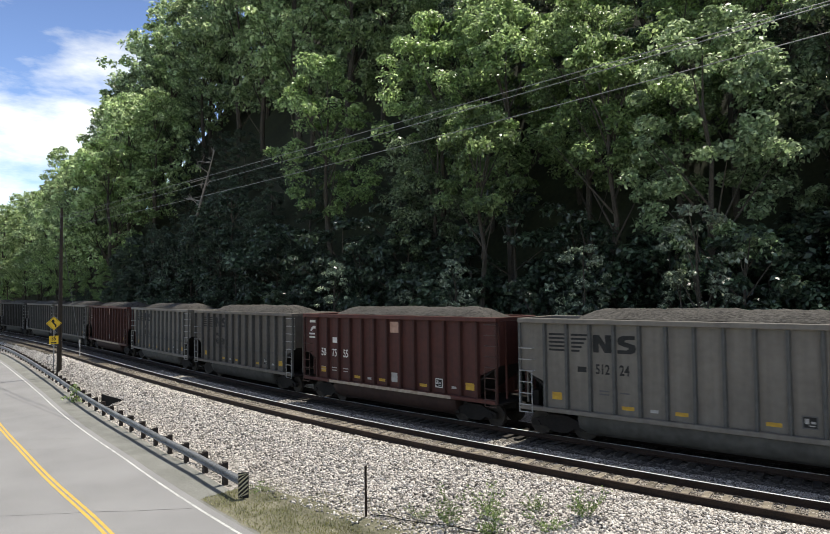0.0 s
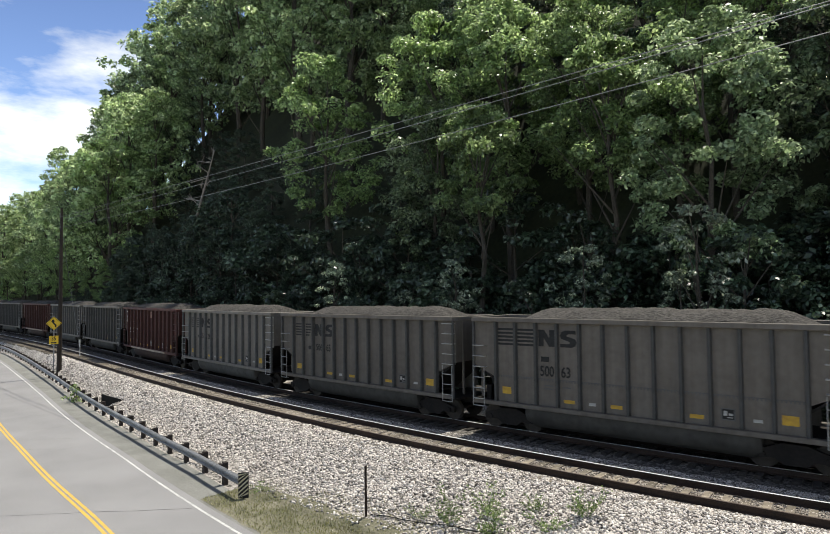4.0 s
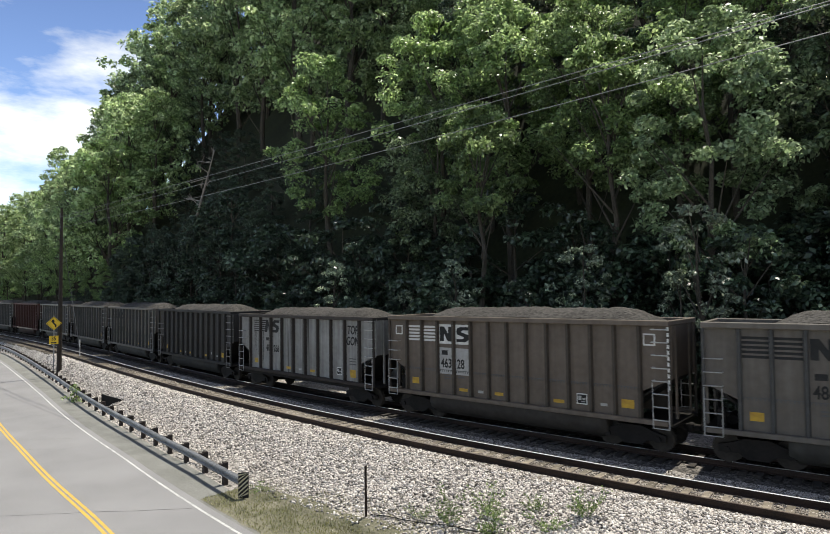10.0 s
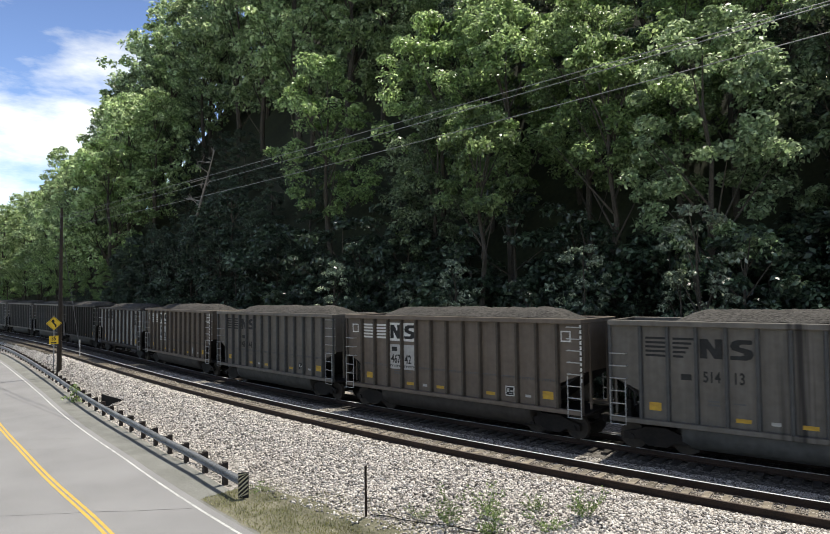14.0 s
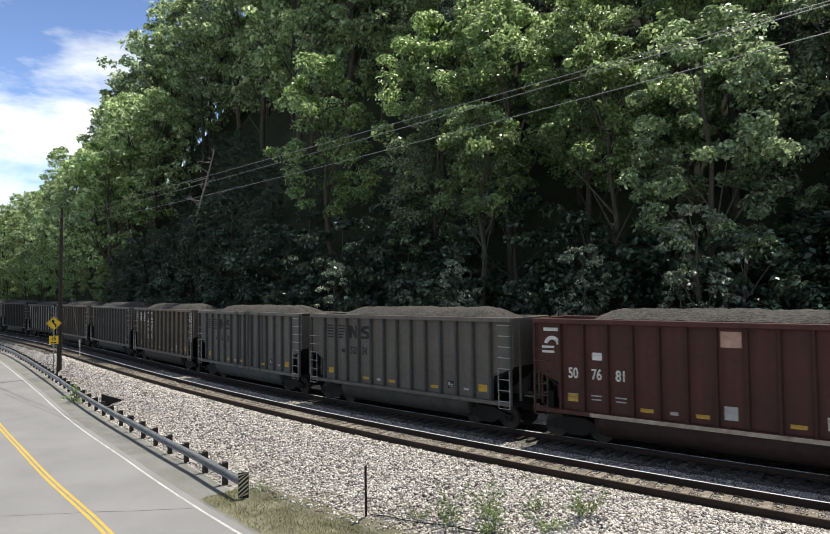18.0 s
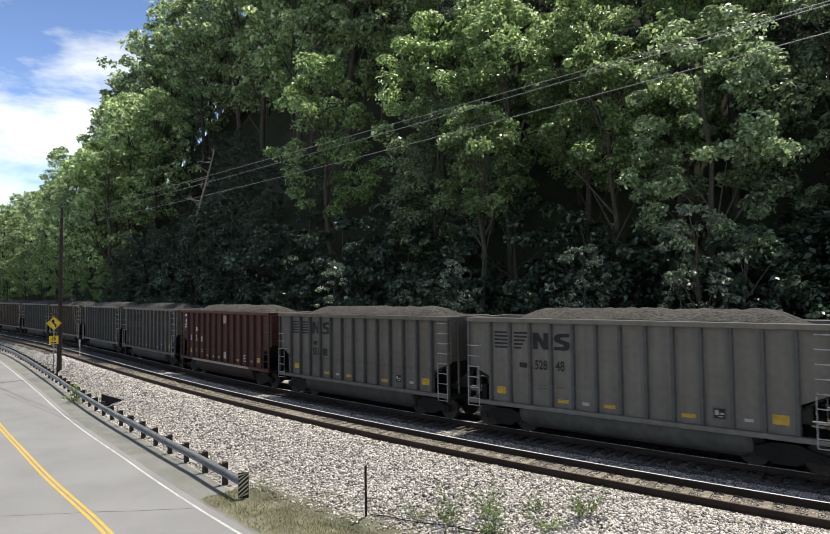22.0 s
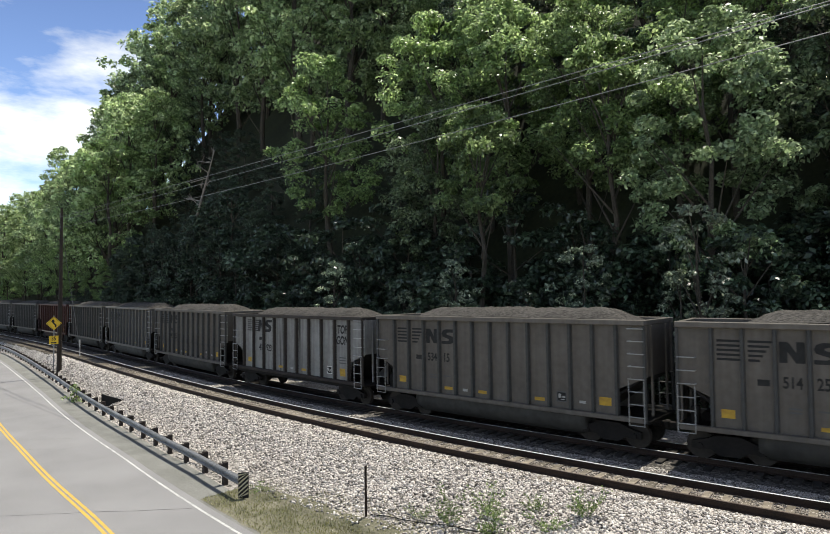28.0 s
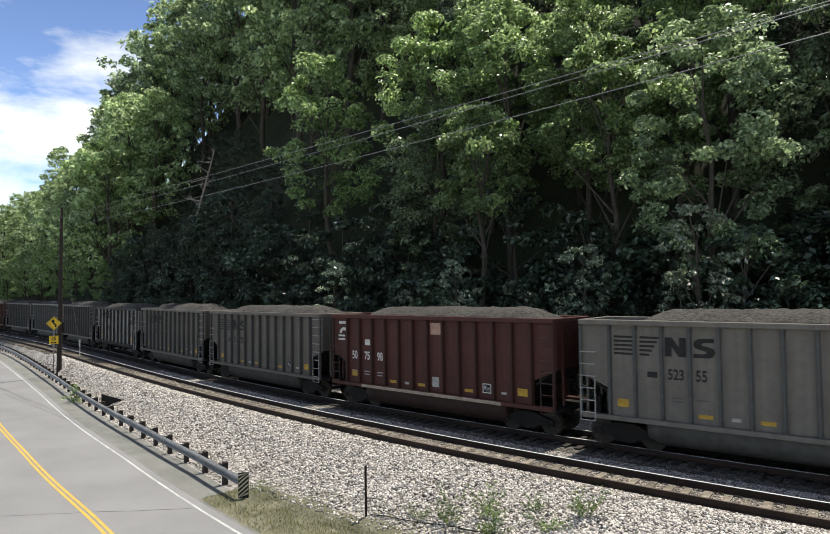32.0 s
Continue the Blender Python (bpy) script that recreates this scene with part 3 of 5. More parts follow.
def make_forest():
    rnd = random.Random(11)
    tones = (M_LEAF, M_LEAF_HILL, M_LEAF, M_LEAF_HILL)
    deep = "tall broadleaf tree with dense green summer foliage"
    lush = "broadleaf tree with bright yellow-green sunlit foliage"
    kinds = [make_tree(100 + i, 18 + 1.2 * i, 3.9 + 0.3 * (i % 3), 110, 72, 0.185, tones[i], deep, low=0.30) for i in range(4)]
    near = [make_tree(120 + i, 18 + 1.5 * i, 3.9 + 0.3 * i, 100, 130, 0.145, (M_LEAF, M_LEAF_SHADED, M_LEAF_SHADED)[i], deep, low=0.22) for i in range(3)]
    bright = [make_tree(140 + i, 18 + 2 * i, 3.8 + 0.2 * i, 92, 135, 0.145, M_LEAF_SUNLIT, lush, low=0.34) for i in range(3)]
    bright += [make_tree(145, 18, 3.4, 64, 150, 0.145, M_LEAF_SUNLIT, lush, low=0.60), make_tree(146, 20, 3.8, 92, 150, 0.145, M_LEAF, "broadleaf tree with pale sunlit green foliage", low=0.30)]
    tall = {id(ob): h for ob, h in zip(bright, (18, 20, 22, 18, 20))}
    rear = [make_tree(150 + i, 18.5 + 2 * i, 4.4, 100, 58, 0.225, (M_LEAF_HILL, M_LEAF, M_LEAF_HILL)[i], "broadleaf tree high on the hillside", low=0.25) for i in range(3)]
    shrubs = [make_tree(160 + i, 3.4 + i * 1.2, 2.0 + 0.2 * i, 40, 90, 0.11, (M_LEAF_SHADED, M_LEAF_SHADED, M_LEAF_SHADED)[i], "leafy green shrub crowding the edge of the ballast", "shrub", 0.02) for i in range(3)]
    used = set()

    def place(ob, s, off, k, stretch=1.0):
        x, y, _, h = along(s, off)
        m = Matrix.LocRotScale((x, y, ground_z(s, off)), Euler((0, 0, rnd.uniform(0, 6.28))), (k, k, k * stretch))
        if ob.name in used:
            copy_thing(ob, m @ Matrix.Diagonal((*[1 / c for c in ob.scale], 1)))
        else:
            ob.matrix_world = m
            used.add(ob.name)

    def rise(s):
        """The stand is tallest across the middle of the slope and lower round the bend."""
        return 1.0 + 0.55 * smooth((s - 26) / 26) - 0.42 * smooth((s - 96) / 22)

    # crowns made sunlit by leaf colour: along the track, beyond it, height of the top
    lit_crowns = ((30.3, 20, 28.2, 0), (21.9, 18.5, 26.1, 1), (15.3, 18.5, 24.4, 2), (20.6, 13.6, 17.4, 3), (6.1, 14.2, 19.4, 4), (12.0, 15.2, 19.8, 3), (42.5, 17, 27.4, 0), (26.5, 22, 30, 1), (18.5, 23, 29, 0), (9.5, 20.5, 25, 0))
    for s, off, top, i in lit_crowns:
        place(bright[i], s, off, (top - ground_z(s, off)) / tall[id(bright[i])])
    for off, step, s0, s1, k in ((13.2, 5.4, -10, 190, 0.90), (17.4, 5.4, -11, 190, 0.84), (21.6, 5.6, -11, 190, 0.85), (26.0, 5.8, -8, 190, 0.88), (30.6, 6.0, 6, 190, 0.92), (35.4, 6.4, 26, 190, 0.95), (40.4, 6.6, 40, 170, 0.98), (45.5, 7.0, 52, 150, 1.0)):
        s = s0
        while s < s1:
            close = any(abs(s - a) < 2.6 and abs(off + 2.5 - b) < 3.2 for a, b, _, _i in lit_crowns)
            if close:
                s += step * 0.8
                continue
            # low ranks get the darkened leaves, painting the shaded foot of the wood
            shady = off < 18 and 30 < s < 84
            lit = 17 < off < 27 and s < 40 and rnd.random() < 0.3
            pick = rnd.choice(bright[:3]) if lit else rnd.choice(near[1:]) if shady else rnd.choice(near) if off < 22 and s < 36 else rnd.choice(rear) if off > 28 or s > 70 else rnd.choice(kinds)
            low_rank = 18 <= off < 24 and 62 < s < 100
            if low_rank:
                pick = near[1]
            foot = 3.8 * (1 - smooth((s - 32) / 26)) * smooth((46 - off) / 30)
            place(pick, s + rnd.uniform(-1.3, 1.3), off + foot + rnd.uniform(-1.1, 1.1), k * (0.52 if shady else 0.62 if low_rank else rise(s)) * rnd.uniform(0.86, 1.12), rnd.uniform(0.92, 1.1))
            s += step * (1.28 if off > 20 else 1.0) * (1 + 0.006 * max(0, s)) * rnd.uniform(0.85, 1.15)
    for s, off, k, i in ((90, 11.5, 0.45, 0), (97, 11.8, 0.5, 2), (104, 11.6, 0.5, 0), (112, 11.5, 0.6, 1), (122, 12, 0.62, 1), (131, 12, 0.6, 2), (141, 12, 0.62, 0), (152, 12.5, 0.62, 1), (165, 12.5, 0.65, 2)):
        place(bright[i], s, off, k)
    for off, step, lo, hi in ((12.6, 3.2, 0.9, 1.4), (14.8, 3.6, 1.2, 1.9), (17.0, 4.2, 1.3, 1.9)):
        s = -6
        while s < (85 if off < 16 else 40):
            place(shrubs[rnd.randrange(3)], s + rnd.uniform(-1, 1), off + rnd.uniform(-0.7, 0.9), rnd.uniform(lo, hi))
            s += step * rnd.uniform(0.8, 1.2)
    for ob in kinds + near + bright + rear + shrubs:
        if ob.name not in used:
            for piece in list(ob.children):
                bpy.data.objects.remove(piece)
            bpy.data.objects.remove(ob)
    dead = empty("dead_tree", "bare grey dead tree leaning out of the slope", "dead tree")
    bm = bmesh.new()
    a, b = Vector((-58.5, 40.4, 14.5)), Vector((-50.5, 36.9, 20.2))
    tube(bm, a, b, 0.16, 0.05, 7)
    part("trunk", bm, M_DEAD, dead)
    for i in range(11):
        u = 0.2 + 0.07 * i
        bm = bmesh.new()
        p = a.lerp(b, u)
        q = p + Vector((rnd.uniform(-3.6, 1.5), rnd.uniform(-0.9, 0.3), rnd.uniform(-0.6, 2.2))) * (1.2 - 0.5 * u)
        tube(bm, p, q, 0.06, 0.02, 5)
        for _ in range(3):
            r = p.lerp(q, rnd.uniform(0.4, 0.9))
            tube(bm, r, r + Vector((rnd.uniform(-1.3, 0.7), rnd.uniform(-0.4, 0.2), rnd.uniform(-0.3, 0.8))), 0.03, 0.012, 4)
        part("branch", bm, M_DEAD, dead)
    pale = make_tree(170, 7.5, 1.3, 44, 42, 0.085, M_LEAF_FLECKED, "slender sapling with sun flecks painted as pale green leaves", low=0.35)
    for s, off, k in ((20.4, 10.9, 1.05), (11.8, 10.8, 1.1), (5.9, 10.8, 1.3), (33, 11, 1.1), (24, 10.6, 0.6), (6.9, 11.2, 0.9), (13.0, 11.0, 0.7), (21.6, 11.2, 0.75)):
        place(pale, s, off, k)
    s = -8
    while s < 110:
        place(rnd.choice(shrubs), s, 11.3 + rnd.uniform(-0.3, 0.7), rnd.uniform(0.55, 1.0))
        s += rnd.uniform(1.6, 2.8) * (1 + 0.008 * max(0, s))
    # more sun-flecked saplings, and crowns that round off the stand against the sky
    for s, off, k in ((22.8, 10.8, 0.9), (19.6, 10.8, 0.75), (25.6, 11.2, 0.8)):
        place(pale, s, off, k)
    for s, off, k in ((110, 25, 1.30), (116, 24, 1.25), (122, 23.5, 1.15), (105, 28, 1.25), (113, 28.5, 1.2), (117, 28, 1.75), (123, 27, 1.6), (110, 31, 1.7), (93, 29, 1.2)):
        place(rear[1], s, off, k)


# ---- loose stones, grass and weeds ----
def island_material(name, light, mid, dark, rough=0.9):
    m = bpy.data.materials.new(name)
    m.use_nodes = True
    n, l = m.node_tree.nodes, m.node_tree.links
    bsdf = n["Principled BSDF"]
    bsdf.inputs["Roughness"].default_value = rough
    bsdf.inputs["Specular IOR Level"].default_value = 0.25
    geo = n.new("ShaderNodeNewGeometry")
    ramp = n.new("ShaderNodeValToRGB")
    ramp.color_ramp.elements[0].color, ramp.color_ramp.elements[1].color = (*dark, 1), (*light, 1)
    ramp.color_ramp.elements.new(0.4).color = (*mid, 1)
    l.new(geo.outputs["Random Per Island"], ramp.inputs["Fac"])
    l.new(ramp.outputs["Color"], bsdf.inputs["Base Color"])
    return m


def make_stones(name, seed, count, s_range, off_range, sizes, mat, label, keep=None):
    """Crushed stones as lumps of eight faces each, lying on the ground; thinner with distance."""
    rng = np.random.default_rng(seed)
    u = rng.random(count)
    s = s_range[0] + (s_range[1] - s_range[0]) * u ** 1.7
    off = rng.uniform(off_range[0], off_range[1], count)
    if keep is not None:
        ok = keep(s, off, rng)
        s, off = s[ok], off[ok]
    n = len(s)
    h = np.interp(s, _s, _th)
    x = np.interp(s, _s, _x) + off * np.sin(h)
    y = np.interp(s, _s, _y) + off * np.cos(h)
    z = np.array([ground_z(a, b) for a, b in zip(s, off)]) + 0.02
    r = (sizes[0] + (sizes[1] - sizes[0]) * rng.random(n) ** 1.6) * (1 + s * 0.012)
    base = np.array([(1, 0, 0), (-1, 0, 0), (0, 1, 0), (0, -1, 0), (0, 0, 1), (0, 0, -1)], float)
    q = rng.normal(size=(n, 3, 3))
    q, _r = np.linalg.qr(q)
    squash = 0.55 + 0.6 * rng.random((n, 6, 1))
    v = (base[None] * squash) @ q * r[:, None, None]
    v[:, :, 2] *= 0.75
    v += np.stack([x, y, z], 1)[:, None]
    tri = np.array([(0, 2, 4), (2, 1, 4), (1, 3, 4), (3, 0, 4), (2, 0, 5), (1, 2, 5), (3, 1, 5), (0, 3, 5)])
    faces = (tri[None] + 6 * np.arange(n)[:, None, None]).reshape(-1)
    me = bpy.data.meshes.new(name)
    me.vertices.add(n * 6)
    me.vertices.foreach_set("co", np.ascontiguousarray(v, dtype=np.float32).ravel())
    me.loops.add(len(faces))
    me.loops.foreach_set("vertex_index", faces.astype(np.int32))
    me.polygons.add(len(faces) // 3)
    me.polygons.foreach_set("loop_start", np.arange(0, len(faces), 3, dtype=np.int32))
    me.update(calc_edges=True)
    me.materials.append(mat)
    tagged(new(name, me), label, "gravel", kind="stuff")


def make_blades(name, seed, spots, size, mat, label, category="grass"):
    """Blades and small leaves on x, y, z spots."""
    rng = np.random.default_rng(seed)
    p = np.array(spots)
    n = len(p)
    ang = rng.random(n) * 2 * np.pi
    hgt = size * (0.5 + rng.random(n))
    t = np.stack([np.cos(ang), np.sin(ang), 0 * ang], 1) * (size * 0.16)
    lean = rng.normal(size=(n, 3)) * size * 0.4
    lean[:, 2] = hgt
    v = np.stack([p - t, p + t, p + lean + t * 0.25, p + lean - t * 0.25], 1).reshape(-1, 3)
    tagged(new(name, quads_mesh(name, v, mat)), label, category, kind="stuff")


def make_loose():
    stone = island_material("crushed limestone", (0.78, 0.72, 0.665), (0.40, 0.365, 0.335), (0.074, 0.067, 0.061))
    # same limestone, darkened: the train's shadow is painted into these stones
    stone_in_shadow = island_material("sooty stone", (0.623, 0.574, 0.517), (0.279, 0.254, 0.226), (0.057, 0.051, 0.045))
    make_stones("ballast_stones", 5, 90000, (0, 66), (-5.2, -0.15), (0.030, 0.075), stone, "loose pale crushed limestone ballast", lambda s, o, r: (o > np.interp(s, [t[0] for t in GUARD], [t[1] for t in GUARD]) + 0.3) & (r.random(len(s)) < np.clip((o + 5.0) / 1.3, 0.22, 1)))
    dusty = island_material("dusty stone", (0.508, 0.451, 0.385), (0.271, 0.238, 0.205), (0.066, 0.057, 0.049))
    make_stones("track_stones", 6, 15000, (0, 50), (-0.55, 1.7), (0.02, 0.045), dusty, "pale ballast stones between the rails")
    make_stones("sooty_stones", 7, 22000, (0, 45), (1.65, 3.0), (0.025, 0.055), stone_in_shadow, "ballast stones between the tracks, train shadow in their colour")
    rnd = random.Random(8)
    spots = []
    while len(spots) < 14000:
        t, o = rnd.uniform(1.5, 17.2), rnd.uniform(-7.9, -3.6)
        if o < lateral(EDGE, t) + 0.45 or o > -4.1 - 0.06 * (t - 11) + rnd.uniform(-0.9, 0.3) or noise.noise((t * 0.9, o * 0.9, 2)) + rnd.uniform(-0.3, 0.45) < 0:
            continue
        x, y, _, _h = along(t, o)
        spots.append((x, y, max(ground_z(t, o), ROAD_Z - 0.012) + 0.01))
    make_blades("grass", 3, spots, 0.06, M_GRASS, "sparse dry olive grass beside the road")
    for cx, cy, hgt, n in ((-9.3, 14.5, 1.05, 520), (-8.6, 15.2, 0.95, 420), (-8.0, 14.4, 0.8, 380), (-6.1, 16.2, 0.95, 420), (-6.7, 15.2, 0.5, 180), (-10.3, 14.5, 0.35, 110), (-7.4, 16.0, 0.5, 150), (-16.9, 14.2, 0.2, 80)):
        rng = np.random.default_rng(int(-cx * 100))
        weed = empty("weed", "wispy green roadside weed growing in the gravel", "plant", "weeds in the gravel")
        weed.location = (cx, cy, GROUND(cx, cy))
        bm = bmesh.new()
        tips = []
        for i in range(14):
            a = rng.random() * 6.28
            tip = Vector((math.cos(a) * 0.75 * rng.random(), math.sin(a) * 0.75 * rng.random(), hgt * (0.35 + 0.65 * rng.random())))
            tube(bm, tip * 0.15 - Vector((0, 0, 0.15 * tip.z)), tip, 0.006, 0.003, 4)
            tips += [tip * (0.3 + 0.7 * rng.random()) for _ in range(n // 14)]
        part("stems", bm, M_WEED, weed)
        ob = new("leaves", quads_mesh("leaves", leaf_cloud(rng, np.array([tuple(t) for t in tips]), np.full(len(tips), 0.10), 1, 0.036), M_WEED))
        ob.parent = weed
    # bush growing through the guardrail
    rng = np.random.default_rng(77)
    bush = empty("bush", "small light green bush growing under the guardrail", "bush")
    bush.location = (-41.6, 19.75, -1.05)
    c = rng.normal(size=(16, 3)) * np.array([0.55, 0.35, 0.25]) + np.array([0, 0, 0.45])
    ob = new("leaves", quads_mesh("leaves", leaf_cloud(rng, c, np.full(16, 0.28), 26, 0.07), M_WEED))
    ob.parent = bush
    bm = bmesh.new()
    for p in c[:8]:
        tube(bm, (0, 0, -0.05), tuple(p), 0.02, 0.008, 5)
    part("stems", bm, M_BARK, bush)


def GROUND(x, y):
    """Ground height at a place, by the nearest point of the track."""
    i = int(np.argmin((_x - x) ** 2 + (_y - y) ** 2))
    off = (x - _x[i]) * math.sin(_th[i]) + (y - _y[i]) * math.cos(_th[i])
    return ground_z(float(_s[i]), float(off))


# ---- roadside ----
def make_guardrail():
    g = empty("guardrail", "galvanised W-beam guardrail on dark wooden posts", "guardrail")
    prof = [(-0.02, 0.44), (0.060, 0.475), (0.072, 0.515), (-0.012, 0.565), (-0.012, 0.615), (0.072, 0.665), (0.060, 0.705), (-0.02, 0.75), (-0.03, 0.75), (0.048, 0.70), (0.058, 0.665), (-0.026, 0.62), (-0.026, 0.56), (0.058, 0.515), (0.048, 0.48), (-0.03, 0.44)]
    prof = [(-a, z) for a, z in prof]

    def at(t, d=0.0):
        x, y, _, h = along(t, lateral(GUARD, t) + d)
        x1, y1, _, _h = along(t + 0.5, lateral(GUARD, t + 0.5) + d)
        return x, y, road_z(t), math.atan2(y1 - y, x - x1)

    t = 16.3
    while t < 130:
        bm = bmesh.new()
        sweep(bm, [at(t - 0.06), at(t + 1.9), at(t + 3.8)], prof)
        part("beam", bm, M_GALV, g)
        t += 3.8
    bm = bmesh.new()
    box(bm, -0.09, 0.09, 0.0, 0.17, -0.3, 0.79, 0.012)
    post = None
    bb = bmesh.new()
    box(bb, -0.08, 0.08, -0.0, 0.16, 0.42, 0.76, 0.01)
    for i in range(58):
        x, y, z, h = at(18.0 + 1.9 * i, 0.20)
        mp = pose(x, y, z, 0, 0, -math.degrees(h))
        x, y, z, h = at(18.0 + 1.9 * i, 0.038)
        mb = pose(x, y, z, 0, 0, -math.degrees(h))
        if post is None:
            post, block = part("post", bm, M_POST, g, "dark creosoted wooden post", mp), part("spacer_block", bb, M_POST, g, "", mb)
        else:
            twin(post, mp)
            twin(block, mb)
    # end marker: black and pale diagonal stripes
    mk = empty("end_marker", "black and yellow striped marker plate ending the guardrail", "road marker")
    mk.matrix_world = pose(-16.75, 13.36, ROAD_Z, 0, 0, 42)
    bm = bmesh.new()
    box(bm, -0.17, 0.17, -0.012, 0.012, 0.02, 0.86, 0.004)
    part("plate", bm, M_BLACK, mk)
    for i in range(7):
        z = -0.12 + 0.145 * i
        pts = [(-0.16, z), (0.16, z + 0.27), (0.16, z + 0.335), (-0.16, z + 0.065)]
        pts = [(a, min(0.84, max(0.04, b))) for a, b in pts]
        if abs(pts[0][1] - pts[3][1]) + abs(pts[1][1] - pts[2][1]) < 0.03:
            continue
        bm = bmesh.new()
        prism(bm, pts, -0.018, -0.014)
        part("stripe", bm, M_STRIPE, mk)
    bm = bmesh.new()
    box(bm, -0.04, 0.04, 0.02, 0.10, -0.3, 0.8, 0.01)
    part("post", bm, M_POST, mk)


M_STRIPE = material("faded stripe", (0.442, 0.391, 0.255), (0.323, 0.289, 0.204), 0.6)


def make_pole_and_wires():
    pole = empty("utility_pole", "tall dark wooden utility pole beside the track", "utility pole")
    px_, py_ = -55.95, 25.05
    pole.location = (px_, py_, -0.95)
    bm = bmesh.new()
    prev = Vector((0, 0, -0.5))
    for i in range(6):
        nxt = Vector((0.03 * math.sin(i), 0.02 * i, 15.0 * (i + 1) / 6 - 0.3))
        tube(bm, prev, nxt, 0.21 - 0.018 * i, 0.21 - 0.018 * (i + 1), 12)
        prev = nxt
    part("shaft", bm, M_POLE, pole)
    for z in (14.1, 13.9, 13.0):
        bm = bmesh.new()
        tube(bm, (0.14, -0.1, z - 0.06), (0.14, -0.1, z + 0.08), 0.05, 0.03, 8)
        part("insulator", bm, M_GALV, pole, "grey insulator")
    far = Vector((14.0, 14.5))
    for z0, zb, sag, off in ((12.95, 12.1, 0.03, 0.0), (12.07, 11.77, 0.44, 0.1), (12.75, 12.3, 0.3, 0.25)):
        bm = bmesh.new()
        pts = []
        for i in range(33):
            u = i / 32
            x, y = px_ + (far.x - px_) * u, py_ + off + (far.y - py_ - off) * u
            pts.append(Vector((x, y, z0 + (zb - z0) * u - sag * 4 * u * (1 - u))))
        cable(bm, pts, 0.013)
        thing("power_line", bm, M_WIRE, "thin grey overhead wire strung between poles", "wire", "overhead wires")
    bm = bmesh.new()
    tube(bm, (px_, py_, 12.6), (-60.4, 28.9, GROUND(-60.4, 28.9) + 0.6), 0.02, n=5)
    thing("guy_wire", bm, M_WIRE, "slanting guy wire of the utility pole", "wire")
    # pole that carries the wires' other end
    pole2 = empty("utility_pole", "dark wooden utility pole past the end of the view", "utility pole")
    pole2.location = (far.x, far.y, GROUND(far.x, far.y))
    bm = bmesh.new()
    tube(bm, (0, 0, -0.3), (0, 0, 14.6), 0.2, 0.13, 12)
    part("shaft", bm, M_POLE, pole2)
    # curve warning sign with its speed plate
    sign = empty("warning_sign", "yellow diamond winding-road sign with a speed plate", "road sign")
    sign.matrix_world = pose(-54.5, 23.95, ROAD_Z, 0, 0, 62)
    bm = bmesh.new()
    box(bm, -0.05, 0.05, 0.02, 0.09, -0.3, 5.4, 0.01)
    part("post", bm, M_GALV, sign)
    d = 0.58
    bm = bmesh.new()
    prism(bm, [(0, -d), (d, 0), (0, d), (-d, 0)], -0.008, 0.008)
    part("diamond", bm, M_SIGN, sign, "yellow diamond panel", pose(0, 0, 4.75))
    bm = bmesh.new()
    r = d * 0.90
    for i in range(4):
        a0, a1 = math.pi / 2 * i, math.pi / 2 * (i + 1)
        q = [(r * math.cos(a0), r * math.sin(a0)), (r * math.cos(a1), r * math.sin(a1)), (r * 0.955 * math.cos(a1), r * 0.955 * math.sin(a1)), (r * 0.955 * math.cos(a0), r * 0.955 * math.sin(a0))]
        prism(bm, q, -0.013, -0.009)
    part("border", bm, M_BLACK, sign, "", pose(0, 0, 4.75))
    bm = bmesh.new()
    prism(bm, [(0.72 * a, 0.72 * b) for a, b in ((0.10, -0.45), (0.26, -0.45), (0.26, -0.16), (0.0, 0.12), (0.0, 0.20), (0.12, 0.20), (-0.08, 0.5), (-0.28, 0.20), (-0.16, 0.20), (-0.16, 0.06), (0.10, -0.22))], -0.014, -0.009)
    part("arrow", bm, M_BLACK, sign, "black winding arrow", pose(0, 0, 4.75))
    bm = bmesh.new()
    box(bm, -0.34, 0.34, -0.008, 0.008, -0.35, 0.35, 0.004)
    part("speed_plate", bm, M_SIGN, sign, "yellow advisory speed plate", pose(0, 0, 3.36))
    t = lettering(sign, "35", 0, 3.33, 0.46, M_BLACK, "black numerals", "numerals")
    t.location.y = -0.012
    bm = bmesh.new()
    box(bm, -0.2, 0.2, -0.014, -0.009, 3.08, 3.18)
    part("lettering_bar", bm, M_BLACK, sign)
    # thin marker posts
    bm = bmesh.new()
    tube(bm, (0, 0, -0.3), (0, 0, 1.55), 0.035, n=8)
    ob = thing("metal_post", bm, M_RAIL, "thin dark rusty metal post in the gravel", "post")
    ob.location = (-12.02, 14.08, -0.93)
    bm = bmesh.new()
    tube(bm, (0, 0, -0.3), (0, 0, 1.6), 0.05, n=8)
    ob = thing("marker_post", bm, M_WHITE, "slim white marker post beside the rails", "post")
    ob.location = (-60.4, 28.9, GROUND(-60.4, 28.9))
    # cable on the ground
    bm = bmesh.new()
    pts = [Vector((-11.9 + 0.55 * i, 14.15 + 0.05 * i + 0.04 * math.sin(i * 1.7), 0)) for i in range(9)]
